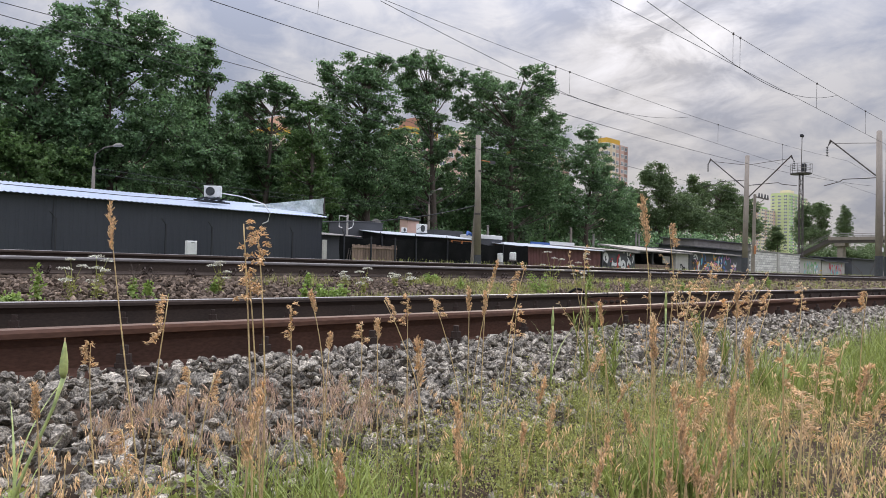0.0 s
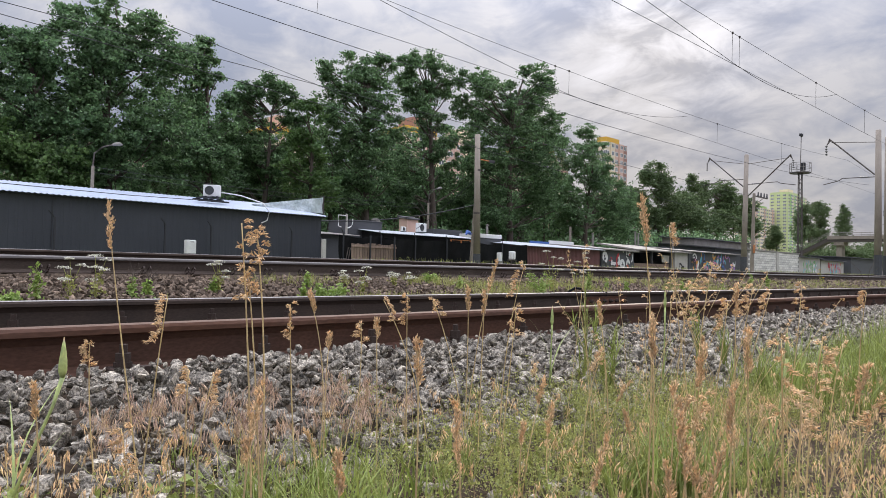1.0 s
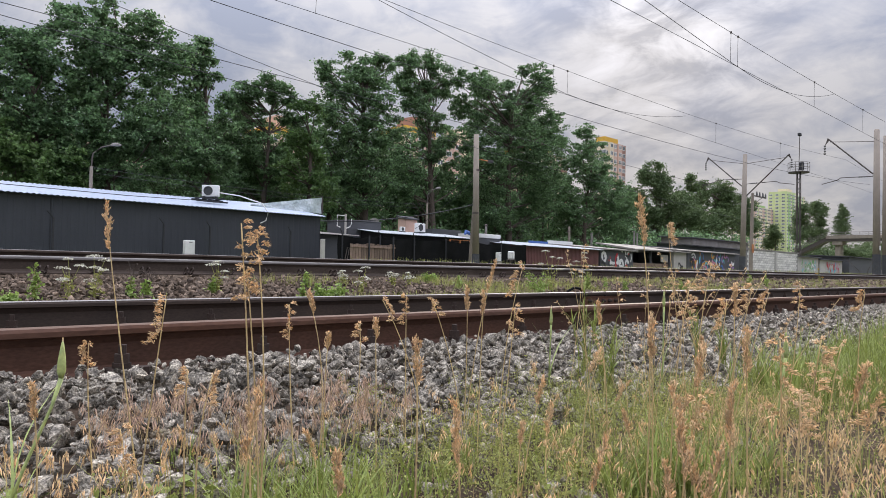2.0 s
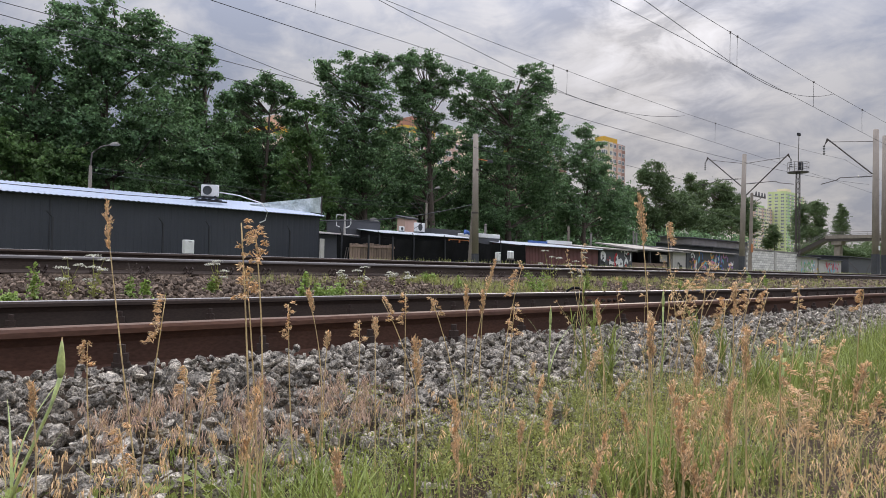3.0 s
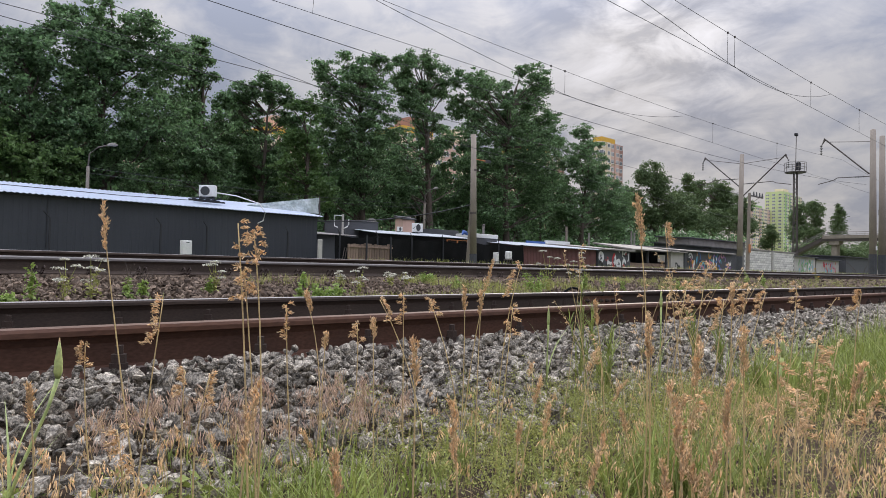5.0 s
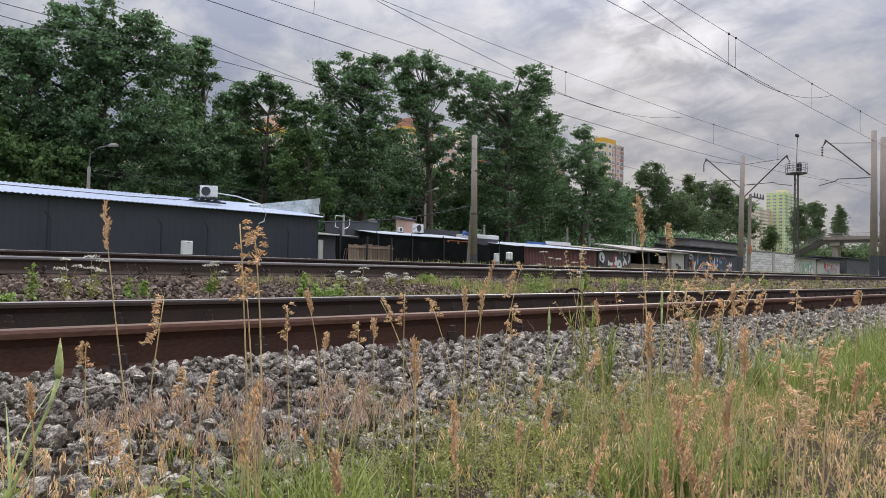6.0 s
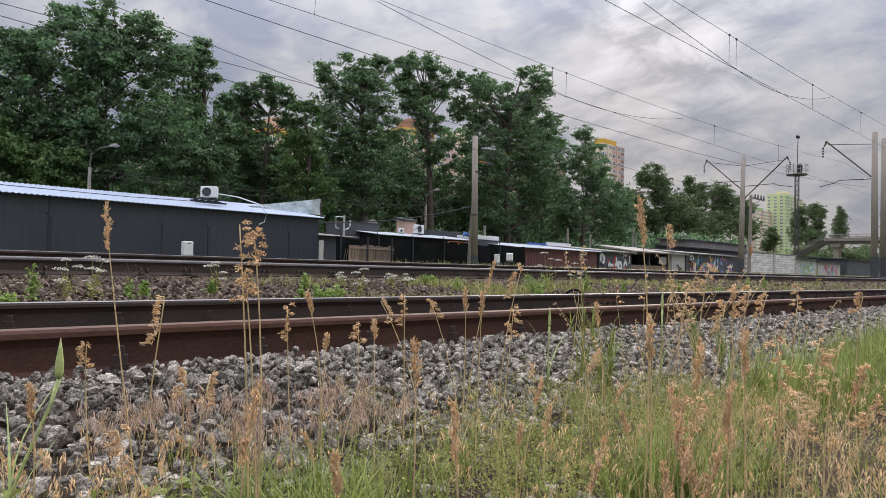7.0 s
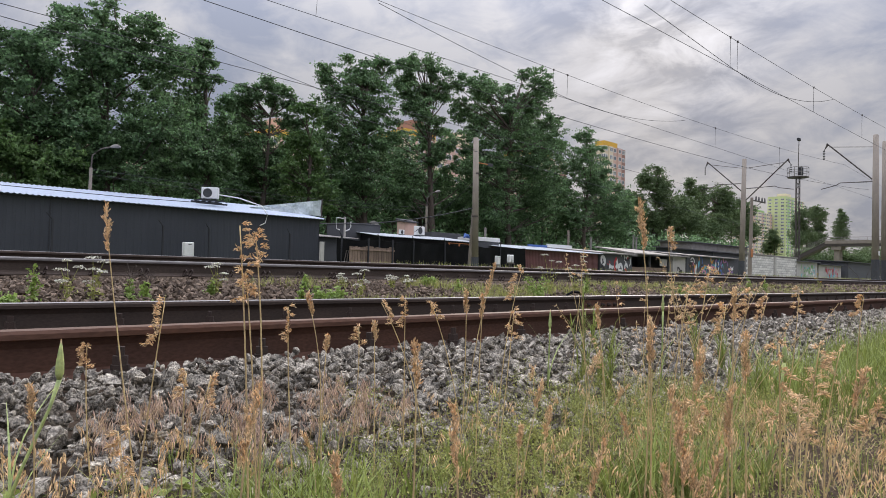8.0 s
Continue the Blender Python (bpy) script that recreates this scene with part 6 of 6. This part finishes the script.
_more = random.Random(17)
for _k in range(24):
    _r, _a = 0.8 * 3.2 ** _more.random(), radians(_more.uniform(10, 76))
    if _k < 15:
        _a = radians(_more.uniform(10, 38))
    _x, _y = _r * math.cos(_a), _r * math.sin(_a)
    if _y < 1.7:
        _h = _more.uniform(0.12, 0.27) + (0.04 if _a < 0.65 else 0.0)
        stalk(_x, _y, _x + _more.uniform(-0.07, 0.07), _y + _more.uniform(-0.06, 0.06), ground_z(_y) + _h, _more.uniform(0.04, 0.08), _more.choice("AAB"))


for _k in range(30):
    _x, _y = 1.75 + _more.gauss(0, 0.16), 0.92 + _more.gauss(0, 0.10)
    _s, _h = _more.uniform(-0.22, 0.26), _more.uniform(0.34, 0.56)
    stalk(_x, _y, _x + 0.72 * _s, _y - 0.69 * _s, ground_z(_y) + _h, _more.uniform(0.05, 0.09), "C")


def goatsbeard(bx, by, tx, ty, tz, leafy, fat=0.0075):
    """A smooth green stalk with one long pointed bud and narrow leaves."""
    t = thing("goatsbeard", bx, by, ground_z(by), "green goatsbeard stalk with a closed pointed bud", "wild flower", "green buds")
    e = Vector((tx - bx, ty - by, tz - ground_z(by)))
    up = Vector((0.01, 0.0, 1)).normalized()
    nb = e - up * 0.068
    pts = [Vector((0, 0, -0.02)), Vector((e.x * 0.45, e.y * 0.45, e.z * 0.35)), Vector((e.x * 0.85, e.y * 0.85, e.z * 0.65)), nb]
    part("stem", Geo().tube(pts, [0.003, 0.003, 0.0028, 0.0042], 7), M_BUD, t, smooth=True)
    bud = part("bud", Geo().tube([nb, nb + up * 0.012, nb + up * 0.03, nb + up * 0.052, e], [0.0036, fat, fat * 0.92, fat * 0.52, 0.0011], 8), M_BUD, t, smooth=True)
    part("bud_tip", Geo().tube([e - up * 0.008, e + up * 0.004], [0.0024, 0.0008], 6), M_SEED, bud)
    rng = np.random.default_rng(int(bx * 1000))
    for k in range(leafy):
        v, f, _ = strips(rng, np.array([[e.x * 0.3, e.y * 0.3, e.z * rng.uniform(0.0, 0.3)]]), np.array([rng.uniform(0.12, 0.24)]), np.array([rng.uniform(0.2, 0.7)]), np.array([0.006]), 5, 0.8)
        part("leaf", np_mesh("leaf", v, f, M_BUD), M_BUD, t)


goatsbeard(0.26, 1.36, 0.351, 1.331, 0.36, 4)
goatsbeard(2.06, 1.56, 2.03, 1.53, 0.367, 3, 0.006)
goatsbeard(2.47, 1.32, 2.42, 1.29, 0.436, 3, 0.006)


def tall_herb(x, y, h, n):
    """Upright stems clothed in narrow blue-green leaves."""
    rng = np.random.default_rng(int(x * 977 + y * 131))
    t = thing("tall_herb", x, y, ground_z(y), "upright green herb with narrow leaves at the ballast edge", "weed", "tall herbs")
    for k in range(n):
        a, hk = rng.uniform(0, 6.28), h * rng.uniform(0.6, 1.0)
        tip = Vector((math.cos(a) * 0.2 * hk, math.sin(a) * 0.2 * hk, hk))
        part("stem", Geo().tube([(0.02 * math.cos(a), 0.02 * math.sin(a), -0.01), tip * 0.5 + Vector((0.01, 0, 0)), tip], [0.0022, 0.002, 0.001], 5), M_HERB, t)
        u = rng.uniform(0.1, 1.0, 20)
        v, f, _ = strips(rng, np.outer(u, np.array(tip[:])), rng.uniform(0.04, 0.085, 20), rng.uniform(0.4, 1.2, 20), rng.uniform(0.003, 0.005, 20), 3, 0.5)
        part("leaf_spray", np_mesh("leaf_spray", v, f, M_GREEN), M_GREEN, t)["kind"] = "stuff"


for _x, _y, _h in ((2.34, 1.50, 0.36), (2.28, 1.56, 0.40), (2.95, 1.40, 0.33), (2.20, 1.40, 0.22), (3.3, 1.45, 0.24)):
    tall_herb(_x, _y, _h, 5)

goatsbeard(1.70, 0.64, 1.700, 0.595, 0.373, 3, 0.0055)


# ---- weeds between the tracks ----
WEEDS = [0]


def weed(x, y, h, style):
    WEEDS[0] += 1
    rng = np.random.default_rng(900 + WEEDS[0])
    names = {"leafy": ("leafy_weed", "upright green leafy weed among the stones", "weed"), "umbel": ("white_umbel", "green weed with flat white flower heads", "wild flower"),
             "bush": ("low_bush", "bright green bushy weed on the ballast", "weed"), "dry": ("dry_weed", "brown dried weed beside the rail", "weed"),
             "yellow": ("yellow_flower", "yellow flowering weed on the ballast", "wild flower")}[style]
    t = thing(names[0], x, y, ground_z(y), names[1], names[2], "weeds between tracks")
    stems = 5 if style == "umbel" else 3 if style in ("leafy", "yellow") else 7
    g = Geo()
    tips, pts = [], []
    for k in range(stems):
        a = rng.uniform(0, 6.28)
        spread = h * (0.10 if style == "leafy" else 0.22 if style in ("umbel", "yellow") else 0.55)
        hk = h * (1.0 if k == 0 else rng.uniform(0.45, 0.95))
        tip = Vector((math.cos(a) * spread * (0.15 if k == 0 else 1), math.sin(a) * spread, hk))
        mid = Vector((tip.x * 0.3, tip.y * 0.3, hk * 0.55))
        g.tube([(0, 0, -0.03), mid, tip], [0.004, 0.003, 0.0018], 5)
        tips.append(tip)
        pts.append((mid, tip))
    part("stem", g, M_HERB if style != "dry" else M_BARK, t)["kind"] = "stuff"
    n = {"leafy": 150, "umbel": 80, "bush": 420, "dry": 40, "yellow": 90}[style]
    c = []
    for i in range(n):
        mid, tip = pts[i % stems]
        u = rng.uniform(0, 1)
        q = (mid * (2 * u) if u < 0.5 else mid.lerp(tip, 2 * u - 1))
        w = 0.028 if style != "bush" else 0.045
        if style == "umbel" and u > 0.75:
            continue
        c.append(np.array(q[:]) + rng.normal(0, w * (1.15 - 0.7 * u), 3) * np.array([1, 1, 0.5]))
    mat = {"dry": M_BARK, "leafy": M_WEED, "bush": M_WEED}.get(style, M_HERB)
    v, f = leaf_quads(rng, np.array(c), 0.016 if style != "dry" else 0.009, 0.8)
    part("foliage", np_mesh("foliage", v, f, mat), mat, t)
    if style in ("umbel", "yellow"):
        m = M_UMBEL if style == "umbel" else M_YELLOW
        for tip in tips:
            k = 90
            r = rng.uniform(0.035, 0.065)
            rr = r * np.sqrt(rng.uniform(0, 1, k))
            a = rng.uniform(0, 6.28, k)
            p = np.column_stack([tip.x + rr * np.cos(a), tip.y + rr * np.sin(a), tip.z - 0.25 * rr ** 2 / r + rng.normal(0, 0.004, k)])
            v, f = leaf_quads(rng, p, 0.0062, 1.5)
            part("flower_head", np_mesh("flower_head", v, f, m), m, t)


weed(1.34, 5.90, 0.28, "leafy")
weed(1.59, 5.90, 0.33, "umbel")
weed(1.77, 5.90, 0.36, "umbel")
weed(2.45, 7.00, 0.22, "dry")
weed(2.61, 7.00, 0.15, "dry")
weed(2.05, 5.90, 0.18, "leafy")
weed(2.18, 5.90, 0.16, "leafy")
weed(2.96, 6.20, 0.31, "umbel")
weed(2.91, 6.20, 0.14, "leafy")
weed(4.14, 6.50, 0.18, "leafy")
weed(4.04, 7.20, 0.12, "dry")
weed(3.93, 5.60, 0.16, "bush")
weed(3.76, 5.60, 0.16, "bush")
weed(4.54, 6.00, 0.30, "umbel")
weed(4.72, 6.60, 0.19, "umbel")
weed(5.46, 6.60, 0.18, "umbel")
weed(5.75, 6.60, 0.18, "umbel")
weed(6.39, 6.90, 0.15, "bush")
weed(6.35, 6.30, 0.17, "leafy")
weed(7.66, 5.80, 0.60, "umbel")
weed(7.38, 5.80, 0.31, "bush")
weed(8.88, 6.00, 0.59, "umbel")
weed(8.54, 6.00, 0.45, "umbel")
weed(8.84, 6.00, 0.29, "leafy")
weed(11.64, 6.20, 0.61, "dry")
weed(9.68, 6.20, 0.19, "leafy")
weed(7.06, 5.50, 0.21, "leafy")
weed(1.08, 5.50, 0.12, "bush")
weed(3.47, 5.50, 0.17, "leafy")
weed(16.23, 6.50, 0.33, "leafy")
weed(21.15, 6.50, 0.45, "yellow")
weed(23.61, 6.00, 0.94, "dry")
weed(15.92, 6.00, 0.28, "leafy")
weed(9.62, 5.80, 0.17, "leafy")
weed(11.51, 5.80, 0.17, "leafy")
weed(13.13, 5.80, 0.17, "leafy")


def bank_grass():
    rng = np.random.default_rng(61)
    n = 5200
    x = 2.0 * 16 ** rng.uniform(0, 1, n)
    y = rng.uniform(4.4, 7.4, n)
    keep = np.array([noise.noise((a * 0.55, b * 0.9, 6.0)) for a, b in zip(x, y)]) + 0.035 * np.minimum(x, 14) + rng.normal(0, 0.1, n) > 0.36
    x, y = x[keep], y[keep]
    z = np.interp(y, [q[0] for q in PROFILE], [q[1] for q in PROFILE])
    k = 9
    base = np.repeat(np.column_stack([x, y, z]), k, 0)
    base[:, :2] += rng.normal(0, 0.04, (len(base), 2))
    v, f, _ = strips(rng, base, rng.uniform(0.05, 0.16, len(base)), rng.uniform(0.1, 0.8, len(base)), rng.uniform(0.004, 0.008, len(base)), 3, 0.7)
    tagged(new("bank_grass", np_mesh("bank_grass", v, f, M_HERB)), "sparse green grass growing through dark ballast", "grass", kind="stuff")
    # tall weeds along the sheds
    n = 900
    p = np.column_stack([rng.uniform(19, 110, n), rng.uniform(25.2, 26.7, n), np.full(n, 0.48)])
    base = np.repeat(p, 7, 0)
    base[:, :2] += rng.normal(0, 0.12, (len(base), 2))
    v, f, _ = strips(rng, base, rng.uniform(0.25, 0.62, len(base)), rng.uniform(0.1, 0.5, len(base)), rng.uniform(0.02, 0.035, len(base)), 3, 0.6)
    tagged(new("wall_grass", np_mesh("wall_grass", v, f, M_HERB)), "tall dry-green grass along the foot of the sheds", "grass", kind="stuff")


bank_grass()


def motions():
    # the tallest stalks stir faintly in the air
    for t, amount, shift in SWAYING:
        loc = t.matrix_basis.translation.copy()
        rows = []
        for i in range(17):
            a = amount * math.sin(1.9 * i * 0.5 + shift)
            rows.append((i * 0.5, pose(*loc, 0.5 * a, a, 0)))
        walk(t, rows)


motions()
